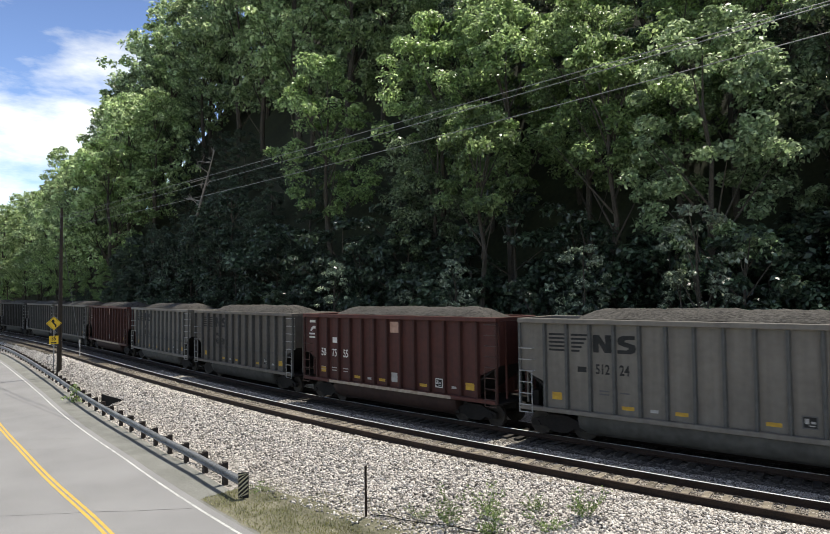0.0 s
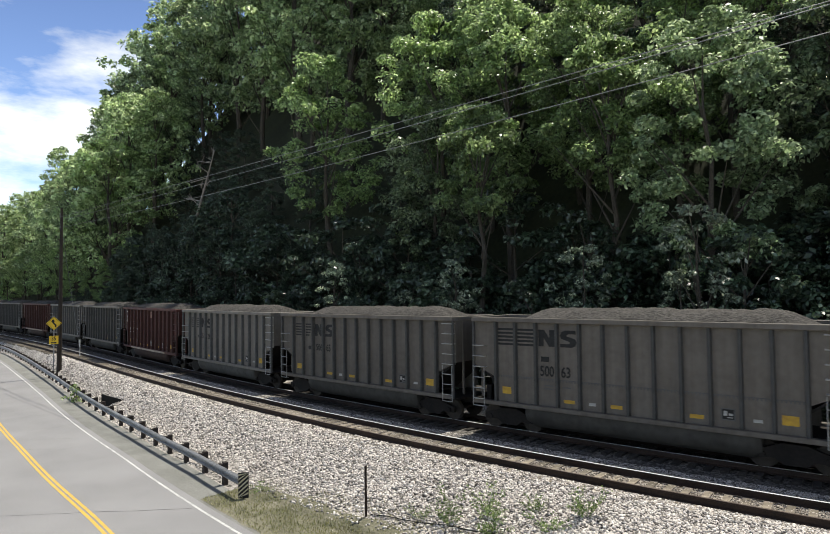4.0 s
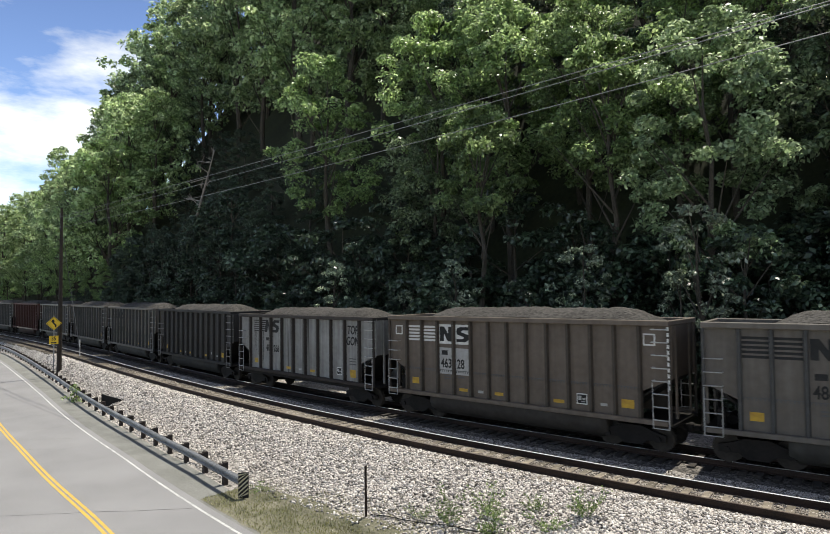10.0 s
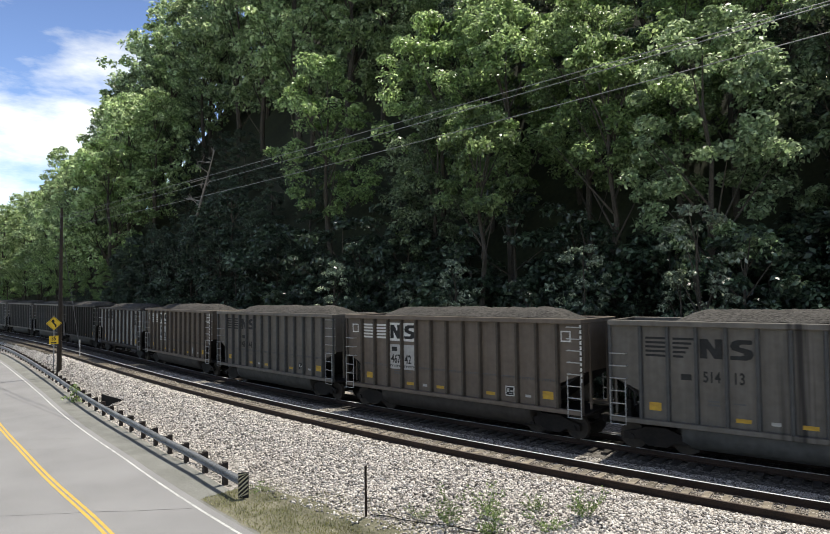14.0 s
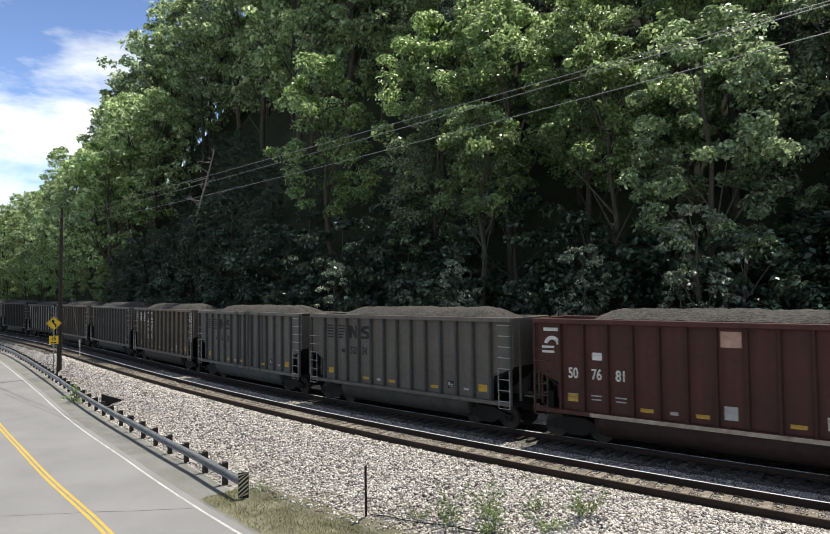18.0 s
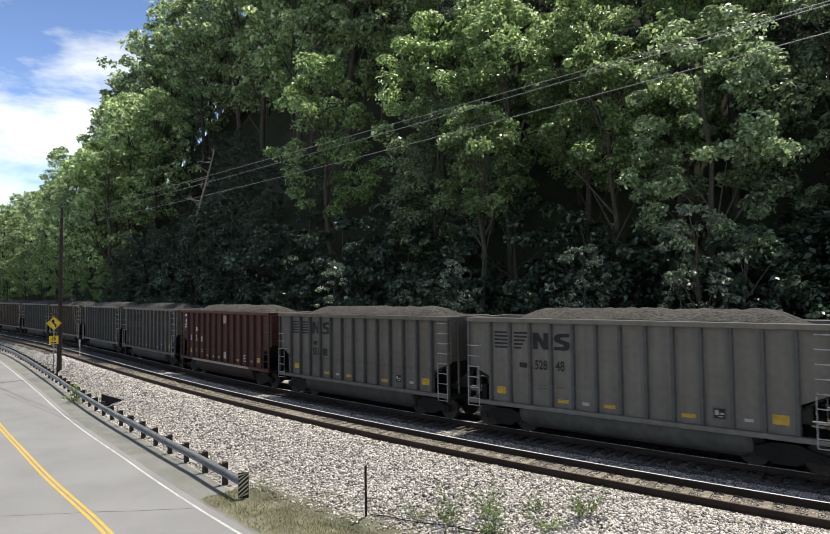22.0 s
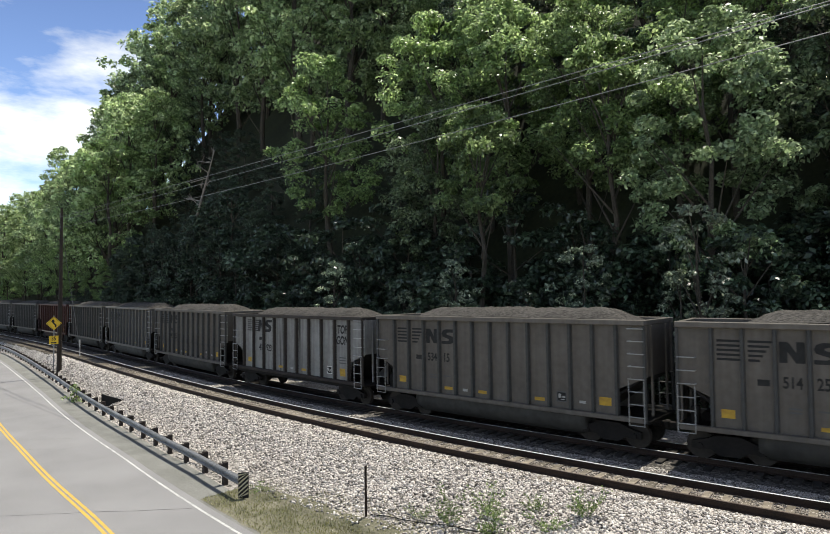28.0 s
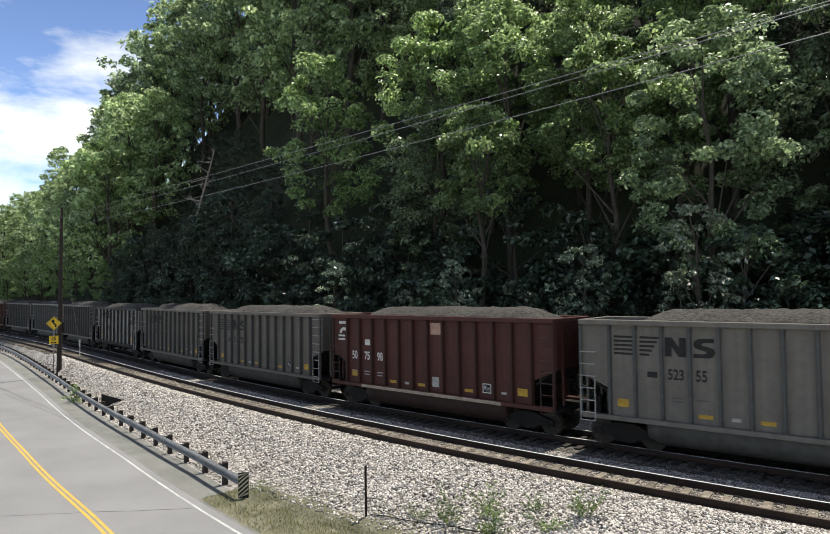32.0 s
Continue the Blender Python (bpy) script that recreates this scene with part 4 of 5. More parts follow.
    for p in pts:
        p.z = GROUND(p.x, p.y) + 0.05
    cable(bm, pts, 0.014)
    thing("cable", bm, M_BLACK, "dark cable lying on the gravel", "cable")
    # drain mouth
    dr = empty("culvert", "dark open culvert mouth with a low side wall", "culvert")
    dr.matrix_world = pose(-36.5, 19.9, GROUND(-36.5, 19.9), 0, 0, -16)
    bm = bmesh.new()
    box(bm, -0.75, 0.4, 0.3, 0.45, -0.5, 0.16, 0.03)
    part("headwall", bm, M_BLACK, dr)
    bm = bmesh.new()
    prism(bm, [(-0.8, -0.5), (-0.8, 0.6), (0.5, 0.1), (0.6, -0.5)], -0.08, 0.08)
    part("side_wall", bm, M_BLACK, dr, m=pose(-0.7, -0.1, 0, 0, 0, 75))


# ---- the coal train ----
LB = 13.04        # body length
HB = LB / 2
W = 1.5           # half width
Z_SILL, Z_TOP = 1.16, 4.665
WHEEL_R = 0.46


def rib_xs(count, inset):
    return [-HB + inset + (LB - 2 * inset) * i / (count - 1) for i in range(count)]


def build_car(paint, ribs, inset, tub, label):
    car = empty("coal_gondola", label, "gondola car", "gondola cars of the coal train")
    pm = PAINTS[paint]
    top_z = Z_TOP - (0.15 if paint == "white" else 0.04)
    cut_top, cut_in, cut_z = 2.62, inset - 0.06, 2.15
    outline = [(-HB, cut_top), (-HB + cut_in, cut_z), (-HB + cut_in, Z_SILL), (HB - cut_in, Z_SILL), (HB - cut_in, cut_z), (HB, cut_top), (HB, top_z - 0.1), (-HB, top_z - 0.1)]
    bm = bmesh.new()
    prism(bm, outline, -0.02, 0.02)
    side = part("side_sheet", bm, pm, car, m=pose(0, -W + 0.22, 0))
    twin(side, pose(0, W - 0.22, 0))
    # ribs: hat-section posts
    bm = bmesh.new()
    f_ = [bm.verts.new((x, y, z)) for z in (Z_SILL, top_z - 0.18) for x, y in ((-0.075, 0.115), (-0.045, -0.06), (0.045, -0.06), (0.075, 0.115))]
    for a, b, c, d in ((0, 1, 5, 4), (1, 2, 6, 5), (2, 3, 7, 6), (0, 3, 2, 1), (4, 5, 6, 7)):
        bm.faces.new((f_[a], f_[b], f_[c], f_[d]))
    bmesh.ops.recalc_face_normals(bm, faces=bm.faces)
    rib = None
    for x in rib_xs(ribs, inset):
        for y in (-W + 0.10, W - 0.10):
            if rib is None:
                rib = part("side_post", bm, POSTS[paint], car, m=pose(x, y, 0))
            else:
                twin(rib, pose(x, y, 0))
    # top chord and side sill
    bm = bmesh.new()
    box(bm, -HB, HB, -0.13, 0.13, top_z - 0.19, top_z, 0.02)
    chord = part("top_chord", bm, CHORDS[paint], car, m=pose(0, -W + 0.10, 0))
    twin(chord, pose(0, W - 0.10, 0))
    bm = bmesh.new()
    box(bm, -0.07, 0.07, -W + 0.16, W - 0.16, top_z - 0.17, top_z - 0.004, 0.02)
    end_chord = part("end_chord", bm, CHORDS[paint], car, m=pose(-HB + 0.08, 0, 0))
    twin(end_chord, pose(HB - 0.08, 0, 0))
    bm = bmesh.new()
    box(bm, -HB + 0.1, HB - 0.1, -0.12, 0.12, Z_SILL - 0.12, Z_SILL + 0.05, 0.02)
    sill = part("side_sill", bm, SILLS[paint], car, m=pose(0, -W + 0.10, 0))
    twin(sill, pose(0, W - 0.10, 0))
    # corner posts
    bm = bmesh.new()
    box(bm, -0.05, 0.05, -0.05, 0.05, Z_SILL - 0.1, top_z - 0.2, 0.012)
    corner = part("corner_post", bm, POSTS[paint], car, m=pose(-HB + 0.05, -W + 0.06, 0))
    for x, y in ((HB - 0.05, -W + 0.06), (-HB + 0.05, W - 0.06), (HB - 0.05, W - 0.06)):
        twin(corner, pose(x, y, 0))
    # end sheets: upright above, sloping inwards below
    for sgn in (-1, 1):
        bm = bmesh.new()
        ys = (-W + 0.13, W - 0.13)
        prof = [(HB - 0.06, top_z - 0.18), (HB - 0.06, cut_top), (HB - 2.1, Z_SILL - 0.02), (HB - 2.2, Z_SILL - 0.02), (HB - 0.13, cut_top + 0.05), (HB - 0.13, top_z - 0.18)]
        va = [bm.verts.new((sgn * x, ys[0] + 0.12, z)) for x, z in prof]
        vb = [bm.verts.new((sgn * x, ys[1] - 0.12, z)) for x, z in prof]
        for i in range(6):
            f = bm.faces.new((va[i], vb[i], vb[(i + 1) % 6], va[(i + 1) % 6]))
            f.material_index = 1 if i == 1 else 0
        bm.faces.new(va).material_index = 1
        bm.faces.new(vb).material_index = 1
        bmesh.ops.recalc_face_normals(bm, faces=bm.faces)
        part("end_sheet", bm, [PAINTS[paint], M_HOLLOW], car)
        # uprights on the end
        bm = bmesh.new()
        for y in (-0.75, 0.75):
            box(bm, sgn * (HB - 0.04) - 0.04, sgn * (HB - 0.04) + 0.04, y - 0.05, y + 0.05, 1.2, top_z - 0.2, 0.01)
        part("end_post", bm, PAINTS[paint], car)
    # coal
    bm = bmesh.new()
    nx, ny = 120, 26
    grid = []
    for i in range(nx + 1):
        x = -HB + 0.12 + (LB - 0.24) * i / nx
        row = []
        for j in range(ny + 1):
            y = -W + 0.19 + (2 * W - 0.38) * j / ny
            ex = smooth((HB - abs(x - 0.6) - 0.6) / 2.0)
            ey = 1 - (abs(y) / W) ** 2.2
            z = top_z - 0.34 + 0.70 * ex * (0.32 + 0.70 * ey) + (0.15 + ey) * (0.07 * noise.noise((x * 0.8, y * 0.8, 3)) + 0.055 * noise.noise((x * 2.3, y * 2.3, 7)) + 0.03 * noise.noise((x * 5.1, y * 5.1, 2)))
            row.append(bm.verts.new((x, y, z)))
        grid.append(row)
    for p, q in zip(grid, grid[1:]):
        for j in range(ny):
            bm.faces.new((p[j], q[j], q[j + 1], p[j + 1])).smooth = True
    bmesh.ops.recalc_face_normals(bm, faces=bm.faces)
    part("coal_load", bm, M_COAL, car, "heaped dark coal load")
    # belly
    bm = bmesh.new()
    if tub:
        sec = [(-W + 0.16, Z_SILL - 0.1), (-W + 0.13, 0.80), (-W + 0.26, 0.46), (-W + 0.58, 0.27), (-0.3, 0.23), (0.3, 0.23), (W - 0.58, 0.27), (W - 0.26, 0.46), (W - 0.13, 0.80), (W - 0.16, Z_SILL - 0.1)]
        xs = [-4.15, -3.85, -1.5, 1.5, 3.85, 4.15]
        rings = []
        for x in xs:
            k = 0.86 if abs(x) > 4 else 1
            rings.append([bm.verts.new((x, y * (0.96 if k < 1 else 1), 1.06 + (z - 1.06) * k)) for y, z in sec])
        for p, q in zip(rings, rings[1:]):
            for i in range(len(sec) - 1):
                bm.faces.new((p[i], p[i + 1], q[i + 1], q[i])).smooth = True
        bm.faces.new(rings[0])
        bm.faces.new(rings[-1])
        bmesh.ops.recalc_face_normals(bm, faces=bm.faces)
        part("tub", bm, GRIMED_SHADED[paint], car, "rounded belly tub below the sill")
    else:
        box(bm, -HB + 0.4, HB - 0.4, -W + 0.14, -W + 0.30, 0.86, Z_SILL - 0.02, 0.02)
        box(bm, -HB + 0.4, HB - 0.4, W - 0.30, W - 0.14, 0.86, Z_SILL - 0.02, 0.02)
        box(bm, -4.4, 4.4, -1.2, 1.2, 0.98, 1.1)
        part("underframe", bm, M_TRUCK, car, "rust-dark underframe beam")
    # centre sill, end platforms and couplers
    bm = bmesh.new()
    box(bm, -HB, HB, -0.2, 0.2, 0.75, 1.08, 0.02)
    part("centre_sill", bm, M_TRUCK, car)
    for sgn in (-1, 1):
        bm = bmesh.new()
        box(bm, sgn * (HB + 0.02), sgn * (HB - 1.5), -W + 0.14, W - 0.14, 1.0, 1.1, 0.01)
        part("end_platform", bm, M_TRUCK, car)
        bm = bmesh.new()
        box(bm, sgn * HB, sgn * (CAR_PITCH / 2 - 0.12), -0.07, 0.07, 0.74, 0.94, 0.02)
        box(bm, sgn * (CAR_PITCH / 2 - 0.14), sgn * (CAR_PITCH / 2 + 0.05), -0.15, 0.15, 0.68, 1.0, 0.04)
        part("coupler", bm, M_TRUCK, car, "dark cast coupler")
    # brake gear on the leading end
    bm = bmesh.new()
    tube(bm, (-HB + 0.75, -0.5, 1.35), (-HB + 0.75, 0.35, 1.35), 0.17, n=12)
    box(bm, -HB + 0.35, -HB + 0.6, -0.95, -0.6, 1.12, 1.75, 0.02)
    tube(bm, (-HB + 0.3, -0.2, 1.1), (-HB + 0.3, -0.2, 2.4), 0.03)
    part("brake_gear", bm, M_TRUCK, car)
    # ladders and grab irons on the near and far corners
    for sgn, top in ((1, 4.35), (-1, 3.5)):
        for y, o in ((-W - 0.03, 1), (W + 0.03, -1)):
            bm = bmesh.new()
            x0, x1 = sgn * (HB - 0.06), sgn * (HB - 0.60)
            bent(bm, [(x0, y, 2.5), (x0, y, 0.95), (x1, y, 0.95), (x1, y, 2.5)], 0.018)
            ladder = part("ladder", bm, M_LADDER[paint], car, "pale steel corner ladder")
            z = Z_SILL + 0.08
            while z < 2.5:
                bm = bmesh.new()
                tube(bm, (x0, y, z), (x1, y, z), 0.021, n=5)
                part("rung", bm, M_LADDER[paint], ladder)
                z += 0.44
            while z < top:
                bm = bmesh.new()
                bent(bm, [(x0, y + 0.26 * o, z), (x0, y, z), (x1, y, z), (x1, y + 0.26 * o, z)], 0.022)
                part("grab_iron", bm, M_LADDER[paint], car)
                z += 0.44
    # trucks
    bm = bmesh.new()
    for y in (-1.0, 1.0):
        prism(bm, [(-1.15, 0.38), (-1.15, 0.62), (-0.75, 0.72), (-0.35, 0.88), (0.35, 0.88), (0.75, 0.72), (1.15, 0.62), (1.15, 0.38), (0.55, 0.40), (0.30, 0.22), (-0.30, 0.22), (-0.55, 0.40)], y - 0.08, y + 0.08)
    for y in (-1.02, 1.02):
        for x in (-0.13, 0.0, 0.13):
            tube(bm, (x, y, 0.28), (x, y, 0.72), 0.055, n=7)
        for x in (-0.9, 0.9):
            tube(bm, (x, y - 0.13, 0.48), (x, y + 0.13, 0.48), 0.11, n=10)
    box(bm, -0.2, 0.2, -1.0, 1.0, 0.5, 0.8, 0.02)
    truck = part("truck_frame", bm, M_TRUCK, car, "grimy cast steel truck frame", pose(-5.0, 0, 0))
    twin(truck, pose(5.0, 0, 0))
    bm = bmesh.new()
    for y in (-HALF_GAUGE, HALF_GAUGE):
        k = 1 if y > 0 else -1
        tube(bm, (0, y - 0.06, 0), (0, y + 0.06, 0), WHEEL_R, n=24)
        tube(bm, (0, y - 0.09 * k, 0), (0, y - 0.06 * k, 0), WHEEL_R + 0.025, n=24)
        tube(bm, (0, y - 0.09, 0), (0, y + 0.09, 0), 0.13, n=10)
    tube(bm, (0, -0.95, 0), (0, 0.95, 0), 0.075, n=8)
    axle = None
    for x in (-5.9, -4.1, 4.1, 5.9):
        if axle is None:
            axle = part("wheelset", bm, M_WHEEL, car, "worn steel wheelset", pose(x, 0, WHEEL_R + 0.003))
        else:
            twin(axle, pose(x, 0, WHEEL_R + 0.003))
    return car


M_LADDER = {k: material("ladder " + k, c, None, 0.6, 0.0, bump=0) for k, c in (
    ("grey", (0.34, 0.335, 0.32)), ("pale", (0.40, 0.395, 0.38)), ("streaked", (0.38, 0.375, 0.36)), ("dark", (0.28, 0.27, 0.26)), ("brown", (0.46, 0.45, 0.43)), ("red", (0.085, 0.050, 0.043)), ("white", (0.45, 0.44, 0.43)))}
FACE = -W + 0.195      # the side sheet's outer face, a little proud
_decal = {}


def plate(key, w, h, mats, shape=None):
    """A thin painted plate facing the near side; shared by size and colour."""
    if key not in _decal:
        bm = bmesh.new()
        prism(bm, shape or [(-w / 2, -h / 2), (w / 2, -h / 2), (w / 2, h / 2), (-w / 2, h / 2)], -0.003, 0.003)
        _decal[key] = mesh_of(bm, "decal", mats)
    return _decal[key]


def decal(car, name, me, x, z, label=""):
    ob = new(name, me)
    ob.parent = car
    ob.matrix_local = pose(x, FACE, z)
    return tagged(ob, label)


def lettering(car, text, x, z, size, mat, label, name="lettering", bold=0.010, slant=0.0):
    key = (text, size, mat.name, bold, slant)
    if key not in _decal:
        cu = bpy.data.curves.new("lettering", "FONT")
        cu.body, cu.size, cu.extrude, cu.align_x, cu.offset = text, size, 0.004, "CENTER", bold
        tmp = new("lettering", cu)
        bpy.context.view_layer.update()
        me = bpy.data.meshes.new_from_object(tmp.evaluated_get(bpy.context.evaluated_depsgraph_get()))
        bpy.data.objects.remove(tmp)
        me.transform(Matrix(((0.72, slant, 0, 0), (0, 1, 0, 0), (0, 0, 1, 0), (0, 0, 0, 1))))
        me.materials.clear()
        me.materials.append(mat)
        _decal[key] = me
    ob = new(name, _decal[key])
    ob.parent = car
    ob.matrix_local = pose(x, FACE - 0.002, z, 90, 0, 0)
    return tagged(ob, label)


def decorate(car, style, numbers, ribs, inset, ink):
    """Painted marks: striped emblem, car number, placards."""
    xs = rib_xs(ribs, inset)
    mid = [(a + b) / 2 for a, b in zip(xs, xs[1:])]
    step = xs[1] - xs[0]
    pw = step - 0.14
    bar_of = lambda w, h, m: plate(("bar", round(w, 2), round(h, 2), m.name), w, h, m)
    if style in ("horse", "wide", "boxed"):
        sm = M_WHITE if style == "boxed" else ink
        for p in (0, 1):
            for i in range(5):
                z = 4.02 - 0.15 * i
                if style == "horse":
                    w = pw * (1.0 - (0.13 * i if p else 0))
                    decal(car, "emblem_stripe", bar_of(w * 0.9, 0.075, sm), mid[p] - (pw - w) * 0.45 + 0.05, z)
                else:
                    decal(car, "emblem_stripe", bar_of(pw, 0.085, sm), mid[p], z + 0.12)
        zc = 3.72 if style == "horse" else 3.84
        if style == "boxed":
            for p in (2, 3):
                decal(car, "emblem_panel", bar_of(pw + 0.02, 0.86, M_WHITE), mid[p], zc, "white painted emblem panel")
                decal(car, "number_panel", bar_of(pw + 0.02, 1.16, M_PANEL), mid[p], 2.66, "pale grey number panel")
        hw = 0.34
        a = [(-hw, -0.32), (-0.12, -0.32), (-0.12, 0.02), (0.10, -0.32), (hw, -0.32), (hw, 0.33), (0.12, 0.33), (0.12, 0.0), (-0.10, 0.33), (-hw, 0.33)]
        b = [(-hw, -0.32), (0.14, -0.32), (0.28, -0.26), (hw, -0.13), (0.29, 0.0), (0.10, 0.06), (-0.06, 0.10), (-0.06, 0.16), (0.02, 0.19), (0.30, 0.19), (0.30, 0.33), (-0.12, 0.33), (-0.28, 0.26), (-hw, 0.13), (-0.29, 0.01), (-0.10, -0.06), (0.06, -0.10), (0.06, -0.16), (-0.02, -0.19), (-hw, -0.19)]
        decal(car, "emblem_block", plate(("ea", ink.name), 0, 0, ink, a), mid[2], zc).location.y -= 0.008
        decal(car, "emblem_block", plate(("eb", ink.name), 0, 0, ink, b), mid[3], zc).location.y -= 0.008
        zn = 2.62
        if style == "horse":
            decal(car, "reporting_mark", bar_of(0.34, 0.2, ink), mid[1] + 0.12, zn + 0.12)
            lettering(car, numbers[0], mid[2] + 0.0, zn, 0.50, ink, "dark painted car number", "car_number")
            lettering(car, numbers[1], mid[3] - 0.1, zn, 0.52, ink, "dark painted car number", "car_number")
        else:
            decal(car, "reporting_mark", bar_of(0.34, 0.2, ink), mid[2] - 0.08, 3.02).location.y -= 0.008
            n0 = lettering(car, numbers[0], mid[2], zn - 0.25, 0.56, ink, "dark painted car number", "car_number")
            n1 = lettering(car, numbers[1], mid[3] - 0.12, zn - 0.25, 0.56, ink, "dark painted car number", "car_number")
            n0.location.y -= 0.008
            n1.location.y -= 0.008
        decal(car, "stencil", bar_of(0.36, 0.05, M_BARDARK), mid[2] + 0.05, 2.0)
        decal(car, "stencil", bar_of(0.36, 0.05, M_BARDARK), mid[2] + 0.05, 1.88)
        decal(car, "stencil", bar_of(0.36, 0.05, M_BARDARK), mid[3] - 0.1, 1.98)
        if style in ("boxed", "wide"):
            if "seam" not in _decal:
                bm = bmesh.new()
                for a, b2 in zip(xs, xs[1:]):
                    nn = 7
                    for i in range(nn):
                        cx = a + 0.1 + (b2 - a - 0.2) * i / (nn - 1)
                        box(bm, cx - 0.02, cx + 0.02, -0.012, 0.0, -0.05, 0.03)
                    box(bm, a + 0.05, b2 - 0.05, -0.008, 0.0, 0.02, 0.045)
                _decal["seam"] = mesh_of(bm, "rivet_seam", M_BARDARK)
            seam = decal(car, "rivet_seam", _decal["seam"], 0, 2.22)
            seam["kind"] = "stuff"
        if style == "boxed":
            for i in range(11):
                decal(car, "reflector", bar_of(0.07, 0.13, M_WHITE), HB - 0.05, 2.35 + 0.2 * i, "white reflective dash").location.y = -W + 0.005
            for x in (-HB + 0.55, HB - 0.75):
                decal(car, "frame_mark", bar_of(0.42, 0.42, M_WHITE), x, 3.95)
                decal(car, "frame_mark", bar_of(0.32, 0.32, PAINTS["brown"]), x, 3.95).location.y -= 0.004
    if style == "topgon":
        for i in range(6):
            decal(car, "emblem_stripe", bar_of(1.35, 0.06, ink), mid[0] + 0.42, 4.12 - 0.125 * i)
        k_ = 1.22
        a = [(-0.30, -0.3), (-0.08, -0.3), (0.02, 0.05), (0.1, -0.3), (0.3, -0.3), (0.42, 0.3), (0.2, 0.3), (0.12, -0.02), (0.02, 0.3), (-0.18, 0.3)]
        b = [(-0.30, -0.30), (0.18, -0.30), (0.30, -0.22), (0.34, -0.08), (0.28, 0.03), (0.04, 0.10), (0.01, 0.15), (0.06, 0.18), (0.36, 0.18), (0.40, 0.30), (-0.04, 0.30), (-0.19, 0.23), (-0.24, 0.10), (-0.18, 0.00), (0.08, -0.08), (0.10, -0.14), (0.05, -0.17), (-0.28, -0.17)]
        a, b = [(k_ * u, k_ * v) for u, v in a], [(k_ * u, k_ * v) for u, v in b]
        decal(car, "emblem_block", plate(("ta", ink.name), 0, 0, ink, a), mid[1] + 0.16, 3.80).location.y -= 0.006
        decal(car, "emblem_block", plate(("tb", ink.name), 0, 0, ink, b), mid[2] - 0.24, 3.80).location.y -= 0.006
        decal(car, "reporting_mark", bar_of(0.3, 0.19, ink), mid[1] + 0.1, 3.02)
        lettering(car, numbers[0], mid[1] + 0.15, 2.3, 0.56, ink, "dark painted car number", "car_number")
        lettering(car, numbers[1], mid[2] - 0.1, 2.3, 0.56, ink, "dark painted car number", "car_number")
        lettering(car, "TOP", mid[8] - 0.03, 3.62, 0.60, ink, "bold dark painted words", "car_name", 0.016, 0.12)
        lettering(car, "GON", mid[8] - 0.03, 3.05, 0.60, ink, "bold dark painted words", "car_name", 0.016, 0.12)
        for i in range(3):
            decal(car, "stencil", bar_of(0.55, 0.05, M_BARDARK), mid[8], 2.35 - 0.14 * i)
        if numbers[0] == "40":
            rnd = random.Random(3)
            for i in range(6):
                ln = rnd.uniform(0.9, 1.75)
                decal(car, "paint_run", plate(("run", i), 0, 0, ink, [(-0.016, -ln), (0.012, -ln), (0.022, 0), (-0.022, 0)]), mid[0] - 0.16 + 0.19 * i + rnd.uniform(-0.03, 0.03), 3.46, "black paint run below the emblem")
    if style == "arc":
        ring = []
        for i in range(13):
            t = math.pi * (0.95 - 0.95 * i / 12)
            ring.append((0.33 * math.cos(t), 0.33 * math.sin(t)))
        for i in range(13):
            t = math.pi * (0.95 * i / 12)
            ring.append((0.19 * math.cos(t), 0.19 * math.sin(t)))
        ex = -HB + 0.68
        decal(car, "emblem_arc", plate(("arc",), 0, 0, M_WHITE, ring), ex + 0.05, 3.62)
        decal(car, "emblem_bar", bar_of(0.5, 0.09, M_WHITE), ex - 0.12, 3.52)
        decal(car, "emblem_bar", bar_of(0.5, 0.09, M_WHITE), ex - 0.12, 3.34)
        decal(car, "emblem_bar", bar_of(0.62, 0.13, M_WHITE), ex, 4.2)
        decal(car, "reporting_mark", bar_of(0.36, 0.28, M_WHITE), mid[1] + 0.05, 3.25)
        for j, tx in enumerate(numbers):
            lettering(car, tx, mid[j] + 0.02, 2.40, 0.55, M_WHITE, "white painted car number", "car_number")
        for j in (0, 1, 2):
            decal(car, "stencil", bar_of(0.4, 0.05, M_BAR), mid[j], 1.80)
            decal(car, "stencil", bar_of(0.36, 0.05, M_BAR), mid[j], 1.66)
        decal(car, "placard", bar_of(0.62, 0.52, M_FADED), mid[6], 4.05, "faded pink printed placard")
        decal(car, "placard", bar_of(0.40, 0.44, M_PANEL), mid[6] - 0.05, 1.66)
        decal(car, "ledge_stripe", bar_of(8.3, 0.14, M_LEDGE), -0.1, Z_SILL - 0.04, "dusty pale stripe along the sill").location.y = -W - 0.03
    # placards common to all
    pl = [(0, 0.0, 1.66, 0.40, 0.28), (3, 0.0, 1.46, 0.44, 0.13), (5, 0.0, 1.46, 0.42, 0.13), (8, 0.0, 1.46, 0.44, 0.13), (len(mid) - 1, -0.02, 1.64, 0.46, 0.30)]
    for i, dx, z, w, h in pl:
        i = min(i, len(mid) - 1)
        decal(car, "placard", bar_of(w, h, M_PLACARD), mid[i] + dx, z, "yellow placard")
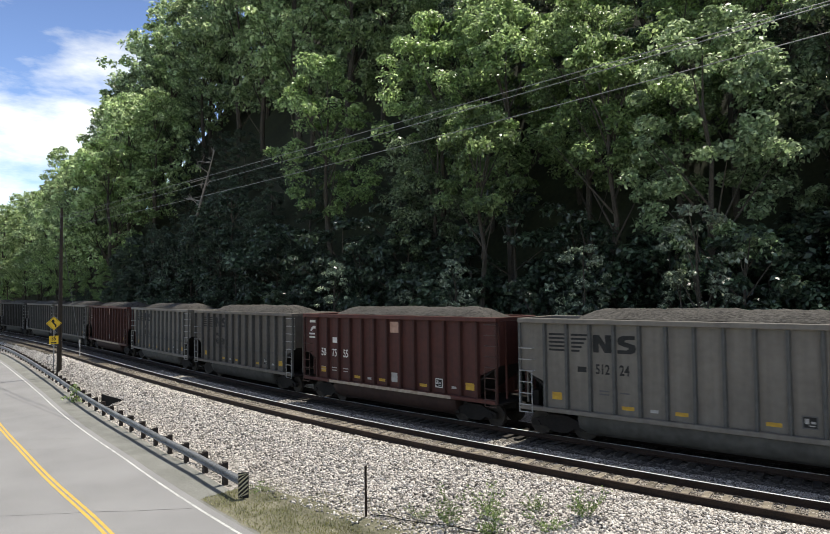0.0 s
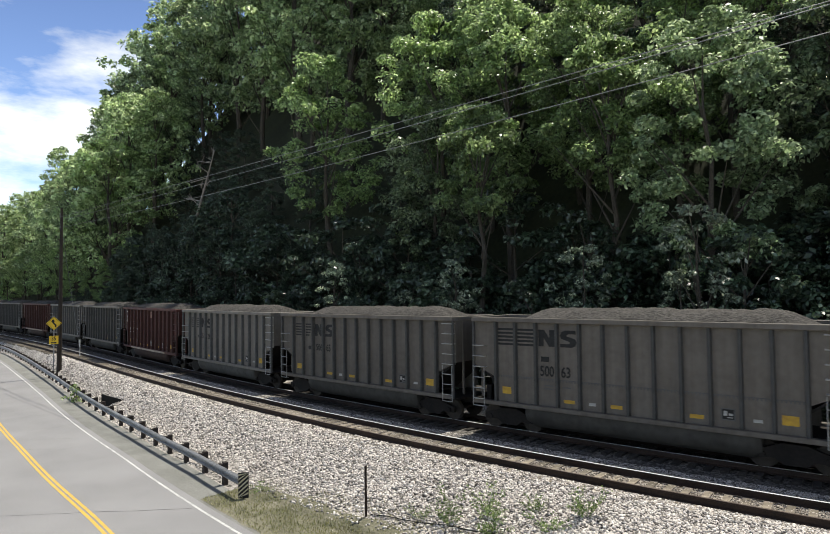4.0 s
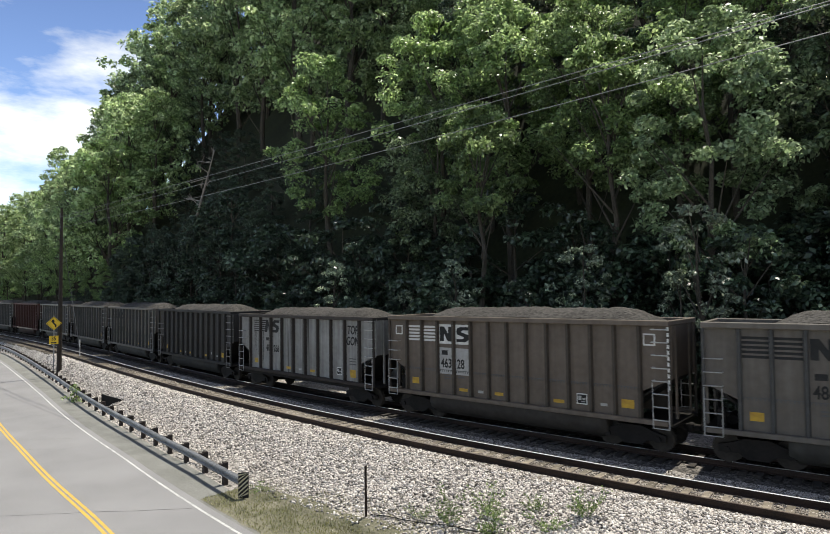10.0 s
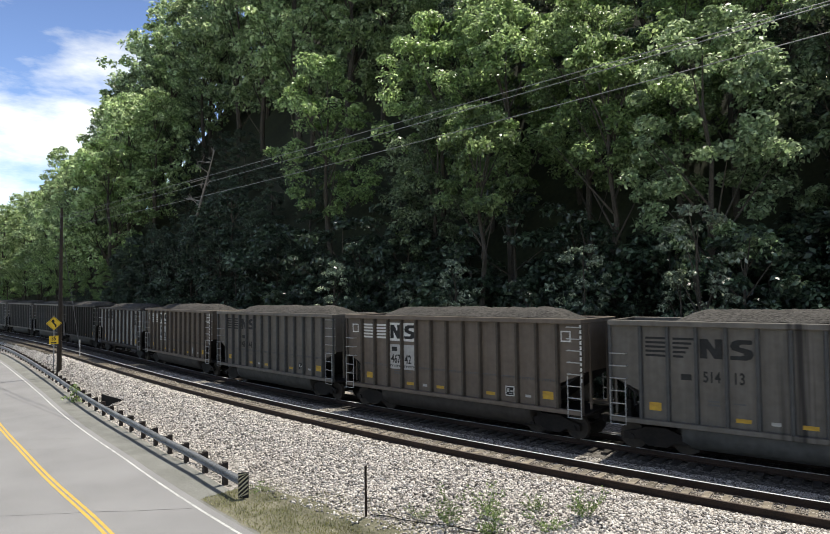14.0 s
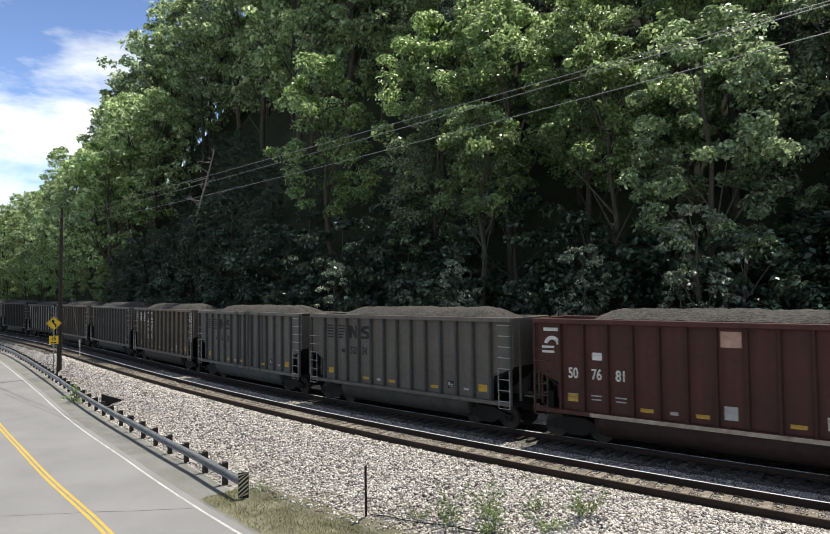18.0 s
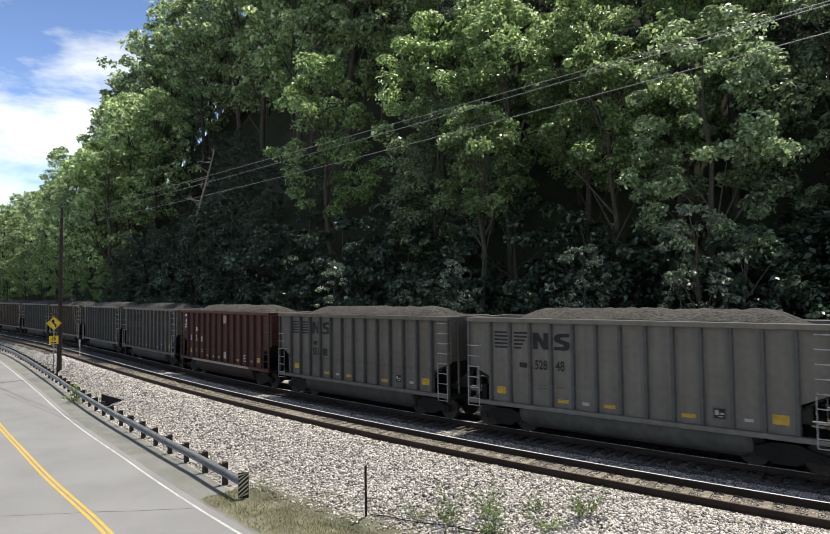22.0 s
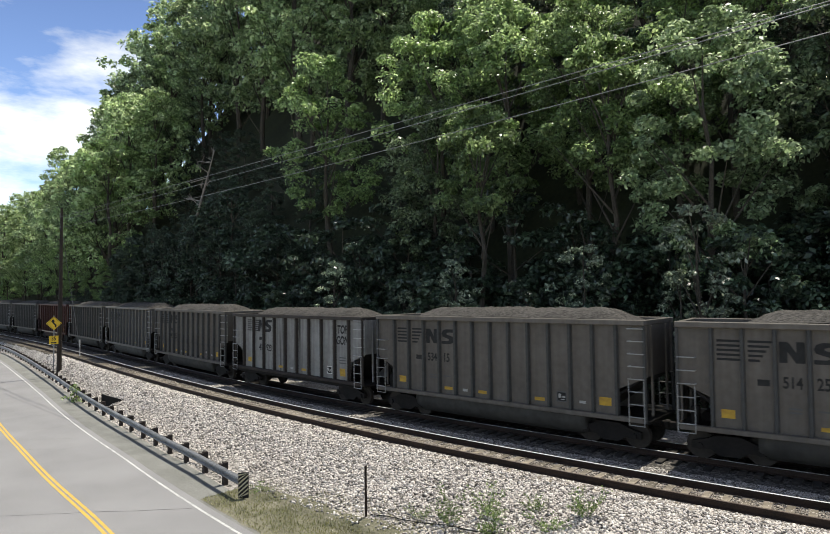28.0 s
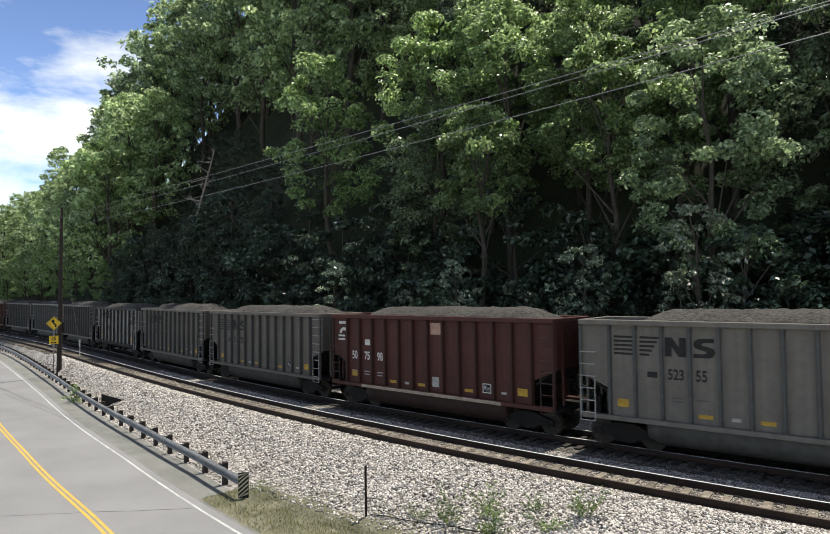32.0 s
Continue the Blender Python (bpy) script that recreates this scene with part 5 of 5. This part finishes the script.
    decal(car, "placard", bar_of(0.26, 0.11, M_PANEL), mid[4], 1.46)
    decal(car, "placard", bar_of(0.26, 0.10, M_PANEL), mid[len(mid) - 2], 1.52)
    k = min(9, len(mid) - 1) if style != "topgon" else 7
    pale = style in ("arc", "boxed", "topgon")
    decal(car, "code_panel", bar_of(0.42, 0.40, M_WHITE if pale else M_BARDARK), mid[k] + 0.05, 1.64, "pale-framed panel with dark squares" if pale else "dark stencilled code panel")
    decal(car, "code_square", bar_of(0.34, 0.32, M_BLACK), mid[k] + 0.05, 1.64).location.y -= 0.004
    for dx, dz, w, h in ((-0.08, 0.03, 0.11, 0.16), (0.08, 0.0, 0.12, 0.07), (0.05, -0.10, 0.16, 0.03)):
        decal(car, "code_stencil", bar_of(w, h, M_PANEL if pale else M_BAR), mid[k] + 0.05 + dx, 1.64 + dz).location.y -= 0.008


M_INK = material("faded black lettering", (0.022, 0.022, 0.022), (0.012, 0.012, 0.012), 0.7)
M_BARDARK = material("small dark stencil", (0.10, 0.10, 0.10), (0.07, 0.07, 0.07), 0.7)
M_PANEL = material("pale number panel", (0.408, 0.399, 0.383), (0.289, 0.281, 0.264), 0.7, stain=2)
M_FADED = material("faded placard", (0.468, 0.306, 0.230), (0.340, 0.204, 0.153), 0.7, stain=4)
M_LEDGE = material("dusty sill", (0.425, 0.357, 0.281), (0.221, 0.162, 0.119), 0.85, grain=5, stain=1.2)

# order of the train, leading car first: paint, marks, number halves
CONSIST = [
    (-9, "grey", "", ()), (-8, "grey", "wide", ("490", "12")), (-7, "dark", "", ()), (-6, "grey", "horse", ("515", "20")), (-5, "grey", "", ()), (-4, "red", "arc", ("50", "74", "13")),
    (-3, "pale", "wide", ("502", "17")), (-2, "grey", "wide", ("487", "50")), (-1, "red", "arc", ("50", "75", "55")), (0, "pale", "horse", ("512", "24")),
    (1, "grey", "horse", ("506", "65")), (2, "grey", "wide", ("500", "63")), (3, "dark", "", ()), (4, "white", "topgon", ("40", "266")),
    (5, "brown", "boxed", ("463", "28")), (6, "grey", "wide", ("486", "44")), (7, "brown", "boxed", ("467", "42")), (8, "streaked", "horse", ("514", "13")),
    (9, "grey", "horse", ("532", "34")), (10, "red", "arc", ("50", "76", "81")), (11, "grey", "wide", ("501", "88")), (12, "pale", "horse", ("528", "48")),
    (13, "grey", "wide", ("496", "53")), (14, "white", "topgon", ("41", "923")), (15, "grey", "horse", ("534", "15")), (16, "grey", "horse", ("514", "25")),
    (17, "red", "arc", ("50", "75", "98")), (18, "pale", "horse", ("523", "55")), (19, "grey", "wide", ("499", "31")),
]
LABELS = {"grey": "grey ribbed steel coal gondola heaped with coal", "pale": "light grey ribbed coal gondola heaped with coal", "streaked": "grey coal gondola with black vertical streaks",
          "dark": "sooty dark unlettered coal gondola heaped with coal", "brown": "taupe brown coal gondola with white emblem panels", "red": "oxide red coal gondola with white lettering",
          "white": "chalky white coal gondola with an open underframe"}
# place of the leading end of car 0 along the line, metres, each half second
RUN = [(0.0, 11.05), (0.5, 15.2), (1.0, 19.15), (1.5, 22.88), (2.0, 26.81), (2.5, 30.74), (3.0, 34.71), (3.5, 38.37), (5.5, 54.45), (6.0, 58.79), (6.5, 62.48), (7.0, 66.76),
       (7.5, 70.75), (8.0, 74.7), (8.5, 78.89), (9.0, 82.35), (9.5, 86.55), (10.0, 90.26), (10.5, 94.55), (11.0, 98.53), (11.5, 102.53), (12.0, 106.55), (12.5, 110.56),
       (13.0, 114.54), (13.5, 118.52), (14.0, 122.18), (14.5, 126.22), (16.5, 141.68), (17.0, 145.67), (17.5, 149.83), (18.0, 154.02), (18.5, 158.06), (19.0, 162.09),
       (19.5, 165.81), (20.0, 170.05), (20.5, 174.03), (21.0, 178.05), (21.5, 181.76), (22.0, 185.99), (22.5, 189.89), (23.0, 194.04), (23.5, 198.1), (24.0, 202.21),
       (24.5, 205.95), (25.0, 209.75), (25.5, 214.6), (27.5, 230.66), (28.0, 234.75), (28.5, 238.47), (29.0, 242.65), (29.5, 247.14), (30.0, 250.66), (30.5, 254.64),
       (31.0, 258.69), (31.5, 262.7), (32.0, 266.98)]
TRAIN = []


def make_train():
    bases = {}
    for k, paint, style, numbers in CONSIST:
        ribs, inset, tub = (10, 1.22, False) if paint == "white" else (13, 1.09, True)
        if paint not in bases:
            bases[paint] = build_car(paint, ribs, inset, tub, LABELS[paint])
            plain = bases[paint]
            TRAIN.append((k, plain, style, numbers, ribs, inset))
        else:
            TRAIN.append((k, copy_thing(bases[paint], Matrix()), style, numbers, ribs, inset))
    for k, car, style, numbers, ribs, inset in TRAIN:
        decorate(car, style, numbers, ribs, inset, M_INK)


def car_pose(k, run):
    lead = run - CAR_PITCH * k
    xa, ya, za, _ = along(lead - HB + 4.9, TRAIN_OFFSET)
    xb, yb, zb, _ = along(lead - HB - 4.9, TRAIN_OFFSET)
    a, b = Vector((xa, ya, za)), Vector((xb, yb, zb))
    d = b - a
    c = (a + b) / 2
    return pose(c.x, c.y, c.z, 0, -math.degrees(math.atan2(d.z, math.hypot(d.x, d.y))), math.degrees(math.atan2(d.y, d.x)))


def motions():
    times, dist = [r[0] for r in RUN], [r[1] for r in RUN]
    steps = [i / 15 for i in range(481)]
    turns = [math.degrees(float(np.interp(t, times, dist)) / WHEEL_R) for t in steps]
    for k, car, *_ in TRAIN:
        walk(car, [(t, car_pose(k, d)) for t, d in RUN])
        if -3 <= k:
            for axle in [c for c in car.children if c.name.startswith("wheelset")]:
                x = axle.location.x
                walk(axle, [(t, pose(x, 0, WHEEL_R + 0.003, 0, -a, 0)) for t, a in zip(steps, turns)])

make_ground()
make_road()
make_track(0.72, -30, 150, (-2, 110), "empty railroad track with weathered ties")
make_track(5.0, -60, 400, (-2, 80), "railroad track under the coal train")
make_forest()
make_guardrail()
make_pole_and_wires()
make_train()
make_loose()
motions()
